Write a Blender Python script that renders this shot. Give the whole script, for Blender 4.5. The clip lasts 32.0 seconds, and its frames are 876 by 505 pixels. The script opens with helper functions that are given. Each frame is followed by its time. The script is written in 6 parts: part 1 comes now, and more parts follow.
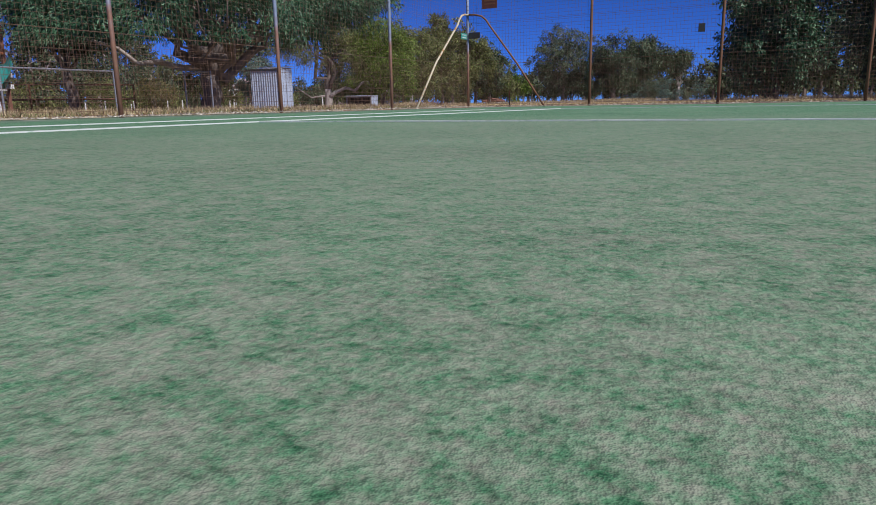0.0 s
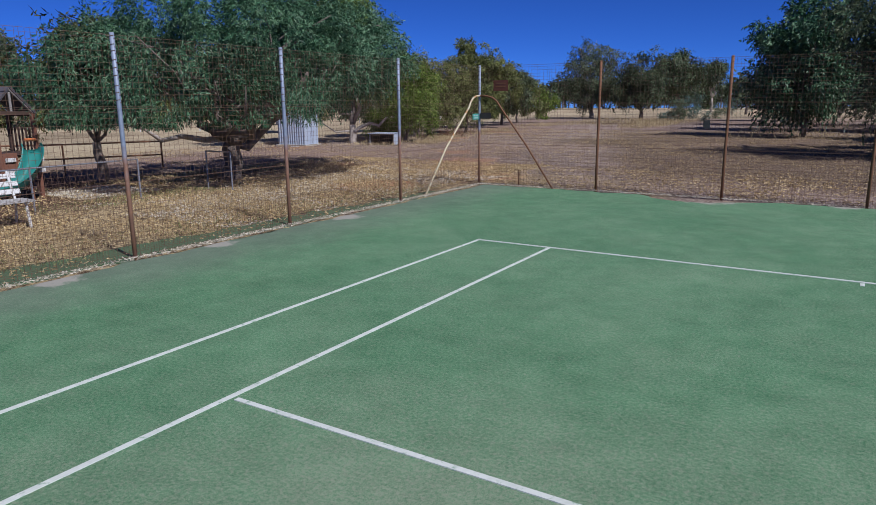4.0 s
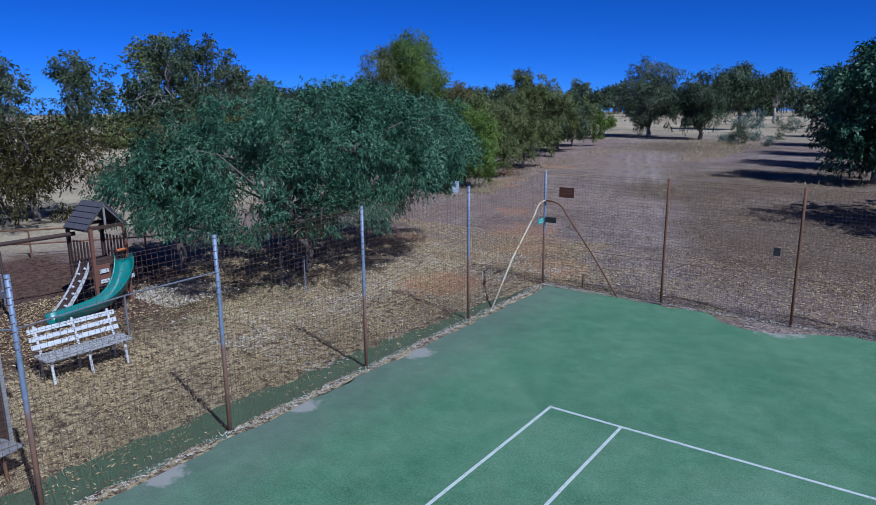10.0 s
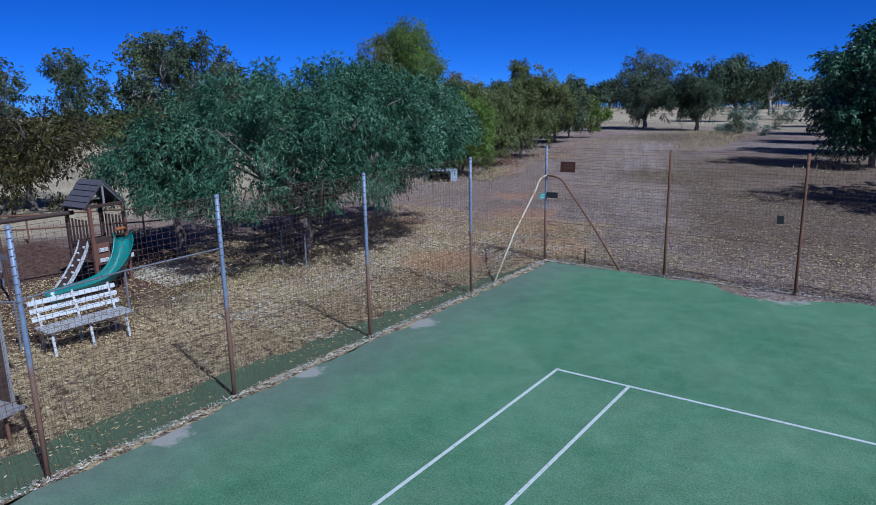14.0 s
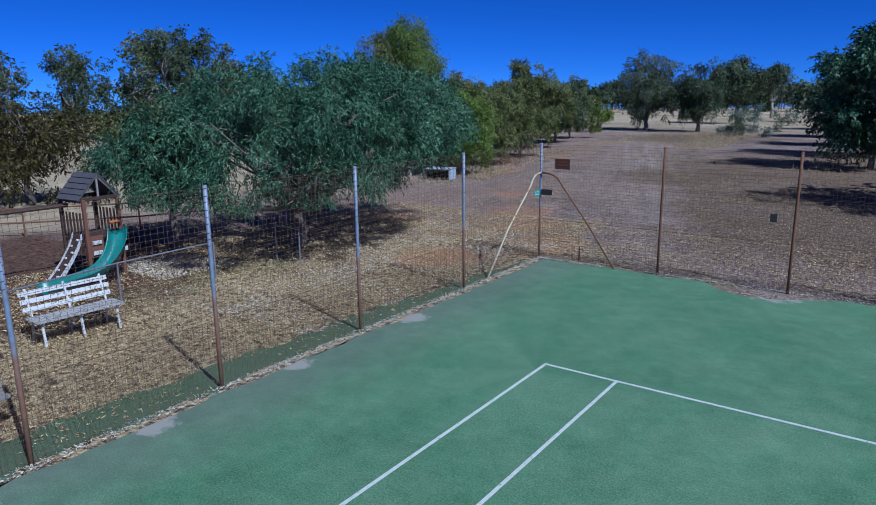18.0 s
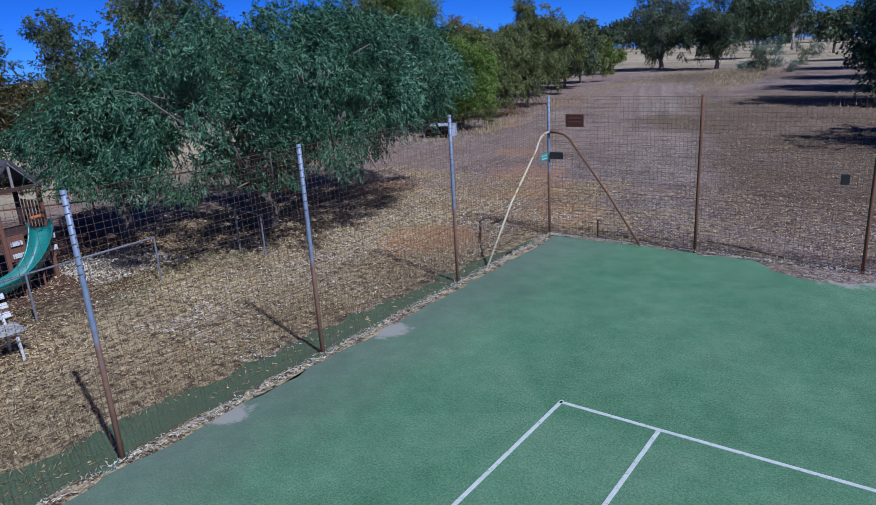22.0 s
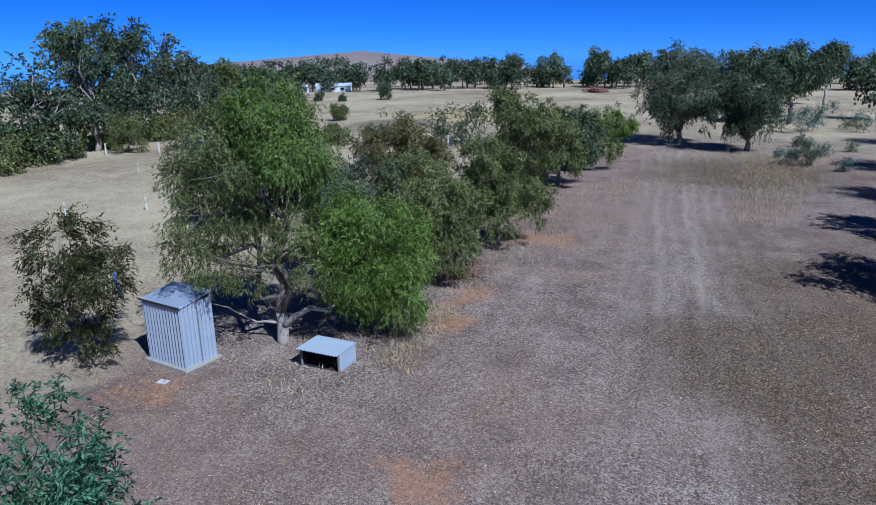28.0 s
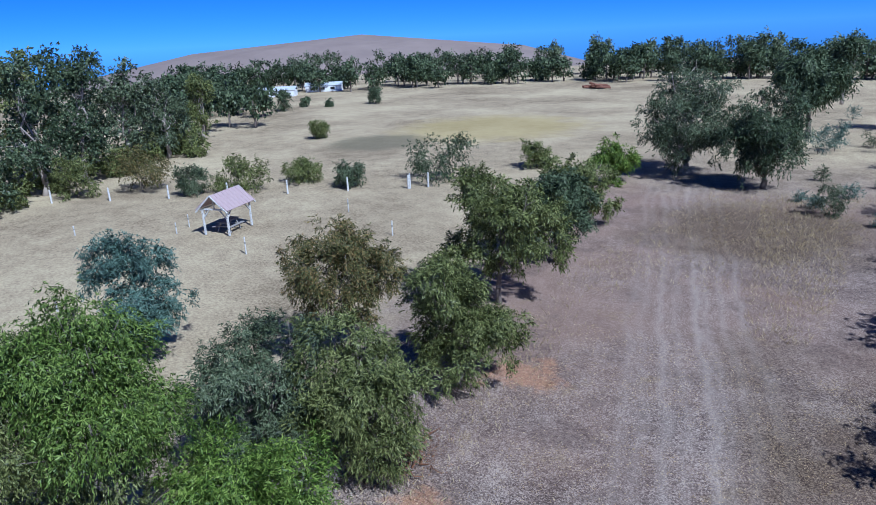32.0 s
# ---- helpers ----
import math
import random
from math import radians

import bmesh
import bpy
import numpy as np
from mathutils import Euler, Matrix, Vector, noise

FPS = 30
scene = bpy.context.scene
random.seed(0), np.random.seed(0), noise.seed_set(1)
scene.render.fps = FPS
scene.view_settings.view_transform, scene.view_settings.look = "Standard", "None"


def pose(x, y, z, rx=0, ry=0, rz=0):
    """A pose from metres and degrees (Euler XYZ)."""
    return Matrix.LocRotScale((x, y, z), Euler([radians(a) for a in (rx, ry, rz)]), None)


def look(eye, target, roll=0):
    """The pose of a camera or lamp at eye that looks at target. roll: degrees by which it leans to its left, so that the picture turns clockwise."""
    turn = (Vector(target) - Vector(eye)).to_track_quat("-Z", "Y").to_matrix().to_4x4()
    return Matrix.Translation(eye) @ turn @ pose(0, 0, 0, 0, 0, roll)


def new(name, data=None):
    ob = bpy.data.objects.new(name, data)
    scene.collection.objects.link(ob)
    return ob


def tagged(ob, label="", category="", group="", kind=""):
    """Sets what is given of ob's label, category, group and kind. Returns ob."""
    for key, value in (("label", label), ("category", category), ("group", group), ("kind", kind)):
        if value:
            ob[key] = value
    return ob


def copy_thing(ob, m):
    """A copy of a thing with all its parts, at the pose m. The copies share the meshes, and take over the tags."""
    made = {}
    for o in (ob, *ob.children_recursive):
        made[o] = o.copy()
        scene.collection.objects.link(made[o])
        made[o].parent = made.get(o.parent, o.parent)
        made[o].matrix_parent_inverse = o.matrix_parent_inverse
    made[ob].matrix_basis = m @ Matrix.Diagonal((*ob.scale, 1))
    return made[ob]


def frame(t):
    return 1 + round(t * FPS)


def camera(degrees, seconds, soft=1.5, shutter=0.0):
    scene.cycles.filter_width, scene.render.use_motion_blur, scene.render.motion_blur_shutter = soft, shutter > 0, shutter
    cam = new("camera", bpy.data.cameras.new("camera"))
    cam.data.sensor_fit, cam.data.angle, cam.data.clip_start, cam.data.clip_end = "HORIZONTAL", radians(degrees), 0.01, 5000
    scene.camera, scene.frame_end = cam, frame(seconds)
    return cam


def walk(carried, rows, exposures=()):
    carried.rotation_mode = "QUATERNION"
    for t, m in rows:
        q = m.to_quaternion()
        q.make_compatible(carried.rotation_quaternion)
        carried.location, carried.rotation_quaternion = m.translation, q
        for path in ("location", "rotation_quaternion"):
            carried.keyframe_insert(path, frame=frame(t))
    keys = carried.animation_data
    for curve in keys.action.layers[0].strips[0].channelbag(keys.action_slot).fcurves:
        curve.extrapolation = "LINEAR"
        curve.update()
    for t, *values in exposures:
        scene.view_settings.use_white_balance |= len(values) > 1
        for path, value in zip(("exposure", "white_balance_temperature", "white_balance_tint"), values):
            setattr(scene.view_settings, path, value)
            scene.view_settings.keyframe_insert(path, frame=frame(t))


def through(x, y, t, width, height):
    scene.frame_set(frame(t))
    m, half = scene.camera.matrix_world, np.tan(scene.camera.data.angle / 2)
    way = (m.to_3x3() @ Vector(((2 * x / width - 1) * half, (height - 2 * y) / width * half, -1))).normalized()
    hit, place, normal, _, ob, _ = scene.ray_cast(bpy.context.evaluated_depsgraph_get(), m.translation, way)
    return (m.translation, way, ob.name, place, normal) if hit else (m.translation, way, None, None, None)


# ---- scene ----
cam = camera(66.0, 32.0, soft=0.5)
# seconds, x, y, z, pitch, roll, yaw
PATH = [
    (0.0, 4.24, -8.67, 0.09, -12.40, 1.03, 29.04),
    (0.5, 4.23, -8.67, 0.09, -12.40, 1.03, 29.03),
    (1.0, 4.23, -8.67, 0.09, -12.44, 1.03, 29.07),
    (1.5, 4.35, -8.70, 0.12, -13.82, 1.44, 29.89),
    (2.0, 4.42, -8.67, 0.14, -13.70, 0.90, 30.30),
    (2.5, 4.73, -8.58, 0.33, -12.98, 1.05, 31.03),
    (3.0, 4.69, -8.44, 0.63, -12.39, 0.36, 30.89),
    (3.5, 4.70, -8.39, 1.13, -12.21, 0.36, 31.31),
    (5.5, 4.71, -8.69, 4.90, -14.18, 0.26, 33.10),
    (6.0, 4.76, -8.63, 5.28, -13.91, 0.20, 33.93),
    (6.5, 4.58, -8.69, 5.46, -13.87, -0.22, 34.09),
    (7.0, 4.53, -8.68, 5.51, -14.21, -0.06, 33.86),
    (7.5, 4.50, -8.69, 5.52, -13.58, 0.27, 33.69),
    (8.0, 4.43, -8.64, 5.36, -12.97, 0.37, 34.42),
    (8.5, 4.39, -8.55, 5.13, -13.54, -0.46, 35.61),
    (9.0, 4.35, -8.52, 4.93, -13.38, -0.06, 35.94),
    (9.5, 4.33, -8.52, 4.79, -12.72, 0.55, 36.06),
    (10.0, 4.29, -8.51, 4.64, -12.84, 0.36, 35.96),
    (10.5, 4.30, -8.53, 4.56, -12.56, 0.32, 35.69),
    (11.0, 4.27, -8.55, 4.44, -12.83, 0.58, 35.64),
    (11.5, 4.23, -8.55, 4.35, -13.48, 0.84, 35.73),
    (12.0, 4.23, -8.56, 4.26, -13.26, 1.10, 35.97),
    (12.5, 4.22, -8.57, 4.21, -13.22, 1.12, 35.88),
    (13.0, 4.26, -8.61, 4.22, -13.19, 1.06, 35.61),
    (13.5, 4.23, -8.60, 4.13, -12.86, 0.86, 35.55),
    (14.0, 4.22, -8.61, 4.08, -12.92, 0.98, 35.56),
    (14.5, 4.22, -8.60, 4.04, -13.01, 1.18, 35.53),
    (16.5, 4.29, -8.56, 3.99, -13.01, 0.98, 35.78),
    (17.0, 4.32, -8.54, 3.98, -13.35, 0.73, 35.96),
    (17.5, 4.36, -8.52, 3.98, -13.17, 0.74, 35.99),
    (18.0, 4.38, -8.52, 3.98, -12.90, 0.53, 35.79),
    (18.5, 4.40, -8.53, 3.98, -12.96, 0.71, 35.80),
    (19.0, 4.35, -8.48, 3.92, -14.35, 1.26, 36.51),
    (19.5, 4.25, -8.47, 3.83, -18.32, 1.31, 36.89),
    (20.0, 4.17, -8.41, 3.73, -22.68, 2.51, 36.07),
    (20.5, 4.06, -8.05, 3.91, -25.71, 3.22, 35.51),
    (21.0, 3.66, -7.42, 4.07, -22.20, 5.00, 34.86),
    (21.5, 3.37, -6.75, 4.13, -20.45, 4.23, 35.41),
    (22.0, 3.14, -5.96, 3.95, -16.97, 3.29, 36.28),
    (22.5, 2.58, -4.99, 3.89, -17.29, 3.13, 36.11),
    (23.0, 2.00, -3.91, 3.75, -17.23, 3.69, 36.09),
    (23.5, 1.51, -3.04, 3.78, -17.10, 2.17, 36.51),
    (24.0, 0.96, -1.83, 3.80, -16.07, 2.86, 36.96),
    (24.5, 0.51, -0.94, 4.28, -16.92, 2.80, 36.98),
    (25.0, -0.13, 0.07, 5.14, -18.05, 0.59, 36.81),
    (25.5, -0.84, 1.71, 5.77, -17.61, 0.17, 37.17),
    (26.0, -1.28, 2.97, 6.45, -16.78, 0.49, 37.19),
    (26.5, -1.61, 4.07, 7.04, -16.29, 1.15, 36.79),
    (28.5, -2.47, 8.21, 8.64, -16.10, 1.05, 37.57),
    (29.0, -2.86, 9.17, 9.03, -16.66, 1.64, 37.50),
    (29.5, -3.18, 9.98, 9.49, -16.83, 2.43, 37.39),
    (30.0, -3.45, 10.88, 10.11, -17.45, 2.50, 37.45),
    (30.5, -3.80, 11.66, 10.73, -17.65, 2.44, 37.32),
    (31.0, -4.21, 12.84, 11.15, -17.34, 2.78, 37.37),
    (31.5, -4.60, 13.69, 11.66, -17.84, 2.79, 37.47),
    (32.0, -5.02, 14.77, 12.24, -17.83, 2.54, 37.62),
]
# seconds, stops, kelvin, tint
EXPOSURES = [(0.0, -0.2, 5900, 16), (3.5, -0.25, 5800, 12), (6.0, -0.36, 5350, 38), (8.0, -0.42, 5150, 24), (10.0, -0.4, 4780, 11), (19.0, -0.4, 4780, 10), (22.0, -0.38, 4950, 14), (24.0, -0.28, 4950, 22), (25.0, -0.27, 4900, 17), (26.0, -0.22, 4850, 11), (29.0, -0.13, 4800, 8), (32.0, 0.03, 4800, 8)]
walk(cam, [(t, pose(x, y, z, 90 + p, r, w)) for t, x, y, z, p, r, w in PATH], EXPOSURES)

# ---- sun, sky ----
SUN_TO = Vector((0.957, -0.285, 0.0)).normalized()
ELEV = radians(46.0)
world = bpy.data.worlds.new("world")
scene.world = world
world.use_nodes = True
wn = world.node_tree
wn.nodes.clear()
sky = wn.nodes.new("ShaderNodeTexSky")
sky.sky_type = "NISHITA"
sky.sun_disc = False
sky.sun_elevation = ELEV
sky.sun_rotation = math.atan2(SUN_TO.x, SUN_TO.y)
sky.altitude = 7000
sky.air_density = 1.0
sky.dust_density = 0.0
sky.ozone_density = 3.0
bg = wn.nodes.new("ShaderNodeBackground")
bg.inputs["Strength"].default_value = 0.1
wo = wn.nodes.new("ShaderNodeOutputWorld")
tint = wn.nodes.new("ShaderNodeMix")
tint.data_type, tint.blend_type = "RGBA", "MULTIPLY"
tint.inputs[0].default_value = 1.0
tint.inputs[7].default_value = (0.25, 0.475, 0.99, 1.0)
wn.links.new(sky.outputs[0], tint.inputs[6])
wn.links.new(tint.outputs[2], bg.inputs[0])
wn.links.new(bg.outputs[0], wo.inputs[0])
sun = new("sun", bpy.data.lights.new("sun", "SUN"))
sun.data.energy = 5.9
sun.data.angle = radians(0.53)
sun.data.color = (1.0, 0.94, 0.85)
to_sun = Vector((SUN_TO.x * math.cos(ELEV), SUN_TO.y * math.cos(ELEV), math.sin(ELEV)))
sun.matrix_world = look(to_sun * 80, (0, 0, 0))

# ---- materials ----
def shader(name):
    m = bpy.data.materials.new(name)
    m.use_nodes = True
    nt = m.node_tree
    nt.nodes.clear()
    out = nt.nodes.new("ShaderNodeOutputMaterial")
    b = nt.nodes.new("ShaderNodeBsdfPrincipled")
    nt.links.new(b.outputs[0], out.inputs[0])
    return m, nt, b, out


def math_node(nt, op, a, b=None):
    n = nt.nodes.new("ShaderNodeMath")
    n.operation = op
    for i, v in enumerate((a, b)):
        if v is None:
            continue
        if isinstance(v, (int, float)):
            n.inputs[i].default_value = v
        else:
            nt.links.new(v, n.inputs[i])
    return n.outputs[0]


def ramp(nt, fac, stops):
    r = nt.nodes.new("ShaderNodeValToRGB")
    while len(r.color_ramp.elements) < len(stops):
        r.color_ramp.elements.new(0.5)
    for e, (p, c) in zip(r.color_ramp.elements, stops):
        e.position = p
        e.color = (*c, 1) if len(c) == 3 else c
    nt.links.new(fac, r.inputs[0])
    return r.outputs[0]


def mixc(nt, fac, a, b):
    n = nt.nodes.new("ShaderNodeMix")
    n.data_type = "RGBA"
    for i, v in ((0, fac), (6, a), (7, b)):
        if isinstance(v, (int, float)):
            n.inputs[i].default_value = v
        elif isinstance(v, tuple):
            n.inputs[i].default_value = (*v, 1)
        else:
            nt.links.new(v, n.inputs[i])
    return n.outputs[2]


def where(nt, objective=False):
    return nt.nodes.new("ShaderNodeTexCoord").outputs["Object"] if objective else nt.nodes.new("ShaderNodeNewGeometry").outputs["Position"]


def noise_at(nt, vec, scale, detail=4.0, rough=0.55):
    n = nt.nodes.new("ShaderNodeTexNoise")
    n.inputs["Scale"].default_value = scale
    n.inputs["Detail"].default_value = detail
    n.inputs["Roughness"].default_value = rough
    nt.links.new(vec, n.inputs["Vector"])
    return n.outputs["Fac"]


def bump(nt, b, height, strength=0.4, dist=0.02):
    n = nt.nodes.new("ShaderNodeBump")
    n.inputs["Strength"].default_value = strength
    n.inputs["Distance"].default_value = dist
    nt.links.new(height, n.inputs["Height"])
    nt.links.new(n.outputs[0], b.inputs["Normal"])


def plain(name, lo, hi, scale=8.0, rough=0.7, metal=0.0, bumps=0.3, worn=None, worn_at=0.62, fine=60.0):
    """A surface with stains at one scale, grain at another, and wear of a second colour."""
    m, nt, b, _ = shader(name)
    p = where(nt, True)
    big, small = noise_at(nt, p, scale), noise_at(nt, p, fine, 3)
    c = mixc(nt, math_node(nt, "ADD", math_node(nt, "MULTIPLY", big, 0.65), math_node(nt, "MULTIPLY", small, 0.35)), lo, hi)
    if worn:
        w = noise_at(nt, p, scale * 1.7, 6, 0.7)
        c = mixc(nt, ramp(nt, w, [(worn_at - 0.04, (0, 0, 0)), (worn_at + 0.04, (1, 1, 1))]), c, worn)
    nt.links.new(c, b.inputs["Base Color"])
    b.inputs["Roughness"].default_value = rough
    b.inputs["Metallic"].default_value = metal
    bump(nt, b, small, bumps, 0.01)
    return m


def leaf_mat(name, dark, mid, light, through=0.1, rough=0.45):
    m, nt, b, out = shader(name)
    geo = nt.nodes.new("ShaderNodeNewGeometry")
    rnd = geo.outputs["Random Per Island"]
    patch = noise_at(nt, geo.outputs["Position"], 0.7, 2)
    f = math_node(nt, "ADD", math_node(nt, "MULTIPLY", rnd, 0.68), math_node(nt, "MULTIPLY", patch, 0.32))
    c = ramp(nt, f, [(0.1, dark), (0.5, mid), (0.92, light)])
    nt.links.new(c, b.inputs["Base Color"])
    b.inputs["Roughness"].default_value = rough
    b.inputs["Specular IOR Level"].default_value = 0.22
    tr = nt.nodes.new("ShaderNodeBsdfTranslucent")
    nt.links.new(c, tr.inputs[0])
    mx = nt.nodes.new("ShaderNodeMixShader")
    mx.inputs[0].default_value = through
    nt.links.new(b.outputs[0], mx.inputs[1])
    nt.links.new(tr.outputs[0], mx.inputs[2])
    nt.links.new(mx.outputs[0], out.inputs[0])
    return m


def spot(nt, p, cx, cy, r, cz=0.0):
    """1 at a place, falling to 0 at the distance r."""
    v = nt.nodes.new("ShaderNodeVectorMath")
    v.operation = "DISTANCE"
    nt.links.new(p, v.inputs[0])
    v.inputs[1].default_value = (cx, cy, cz)
    return math_node(nt, "MAXIMUM", math_node(nt, "SUBTRACT", 1.0, math_node(nt, "DIVIDE", v.outputs["Value"], r)), 0.0)


def turf_mat():
    m, nt, b, _ = shader("synthetic_turf")
    p = where(nt)
    a, mid, fine = noise_at(nt, p, 0.45, 6, 0.65), noise_at(nt, p, 42.0, 6, 0.8), noise_at(nt, p, 190.0, 3, 0.7)
    wash, blot = noise_at(nt, p, 1.1, 5, 0.6), noise_at(nt, p, 2.6, 7, 0.72)
    f = math_node(nt, "ADD", math_node(nt, "MULTIPLY", a, 0.14), math_node(nt, "ADD", math_node(nt, "MULTIPLY", mid, 0.34), math_node(nt, "MULTIPLY", blot, 0.16)))
    f = math_node(nt, "ADD", f, math_node(nt, "MULTIPLY", fine, 0.36))
    c = ramp(nt, f, [(0.4, (0.020, 0.080, 0.034)), (0.5, (0.078, 0.20, 0.098)), (0.6, (0.19, 0.33, 0.19))])
    # scuffed darker marks, drawn out across the court
    scuff = nt.nodes.new("ShaderNodeMapping")
    scuff.vector_type = "TEXTURE"
    scuff.inputs["Rotation"].default_value = (0, 0, radians(24))
    scuff.inputs["Scale"].default_value = (2.6, 0.8, 1.0)
    nt.links.new(p, scuff.inputs["Vector"])
    marks = ramp(nt, noise_at(nt, scuff.outputs[0], 2.0, 8, 0.75), [(0.53, (0, 0, 0)), (0.66, (1, 1, 1))])
    c = mixc(nt, math_node(nt, "MULTIPLY", marks, 0.2), c, (0.028, 0.098, 0.052))
    # sand worked up out of the pile, most of all behind the service line
    worn = math_node(nt, "ADD", math_node(nt, "MULTIPLY", math_node(nt, "MINIMUM", spot(nt, p, 4.1, -7.8, 4.5), 0.6), 0.1), math_node(nt, "MULTIPLY", a, 0.06))
    sand = math_node(nt, "ADD", math_node(nt, "ADD", math_node(nt, "MULTIPLY", noise_at(nt, p, 150.0, 3, 0.7), 0.42), math_node(nt, "ADD", math_node(nt, "MULTIPLY", mid, 0.38), math_node(nt, "MULTIPLY", wash, 0.1))), worn)
    c = mixc(nt, math_node(nt, "MULTIPLY", ramp(nt, sand, [(0.46, (0, 0, 0)), (0.64, (1, 1, 1))]), 0.6), c, (0.31, 0.27, 0.22))
    clump = math_node(nt, "ADD", noise_at(nt, p, 24.0, 5, 0.7), math_node(nt, "MULTIPLY", math_node(nt, "MINIMUM", spot(nt, p, 4.1, -7.8, 4.0), 0.7), 0.1))
    c = mixc(nt, math_node(nt, "MULTIPLY", ramp(nt, clump, [(0.535, (0, 0, 0)), (0.66, (1, 1, 1))]), 0.22), c, (0.34, 0.285, 0.245))
    # grey dust blown in along the fence, pale sand washed into drifts
    sep = nt.nodes.new("ShaderNodeSeparateXYZ")
    nt.links.new(p, sep.inputs[0])
    edge = math_node(nt, "ADD", sep.outputs[0], math_node(nt, "MULTIPLY", noise_at(nt, p, 1.3, 5, 0.6), 1.6))
    dust = ramp(nt, math_node(nt, "ADD", math_node(nt, "MULTIPLY", edge, 0.36), 1.2), [(0.2, (1, 1, 1)), (0.95, (0, 0, 0))])
    inside = math_node(nt, "GREATER_THAN", sep.outputs[0], -3.34)
    c = mixc(nt, math_node(nt, "MULTIPLY", math_node(nt, "MULTIPLY", dust, 0.72), inside), c, mixc(nt, blot, (0.09, 0.10, 0.085), (0.21, 0.20, 0.185)))
    # duller grey-green apron outside the fence, netting shade mixed into its colour
    apron = math_node(nt, "MULTIPLY", math_node(nt, "SUBTRACT", 1.0, inside), math_node(nt, "ADD", 0.45, math_node(nt, "MULTIPLY", wash, 0.5)))
    c = mixc(nt, math_node(nt, "MULTIPLY", apron, 0.85), c, (0.085, 0.105, 0.058))
    drift = spot(nt, p, -3.05, 0.9, 0.5)
    for cx, cy, r in ((-3.12, -1.9, 0.4), (-3.12, -4.3, 0.5), (-3.1, -6.4, 0.5), (2.2, 6.25, 1.0), (1.5, 6.3, 0.6), (4.6, 6.42, 0.4)):
        drift = math_node(nt, "MAXIMUM", drift, spot(nt, p, cx, cy, r))
    drift = ramp(nt, math_node(nt, "ADD", drift, math_node(nt, "MULTIPLY", math_node(nt, "SUBTRACT", noise_at(nt, p, 5.5, 6, 0.7), 0.5), 1.5)), [(0.35, (0, 0, 0)), (0.6, (1, 1, 1))])
    c = mixc(nt, math_node(nt, "MULTIPLY", drift, 0.7), c, (0.38, 0.345, 0.31))
    nt.links.new(c, b.inputs["Base Color"])
    b.inputs["Roughness"].default_value = 0.85
    b.inputs["Specular IOR Level"].default_value = 0.2
    bump(nt, b, fine, 0.4, 0.008)
    return m


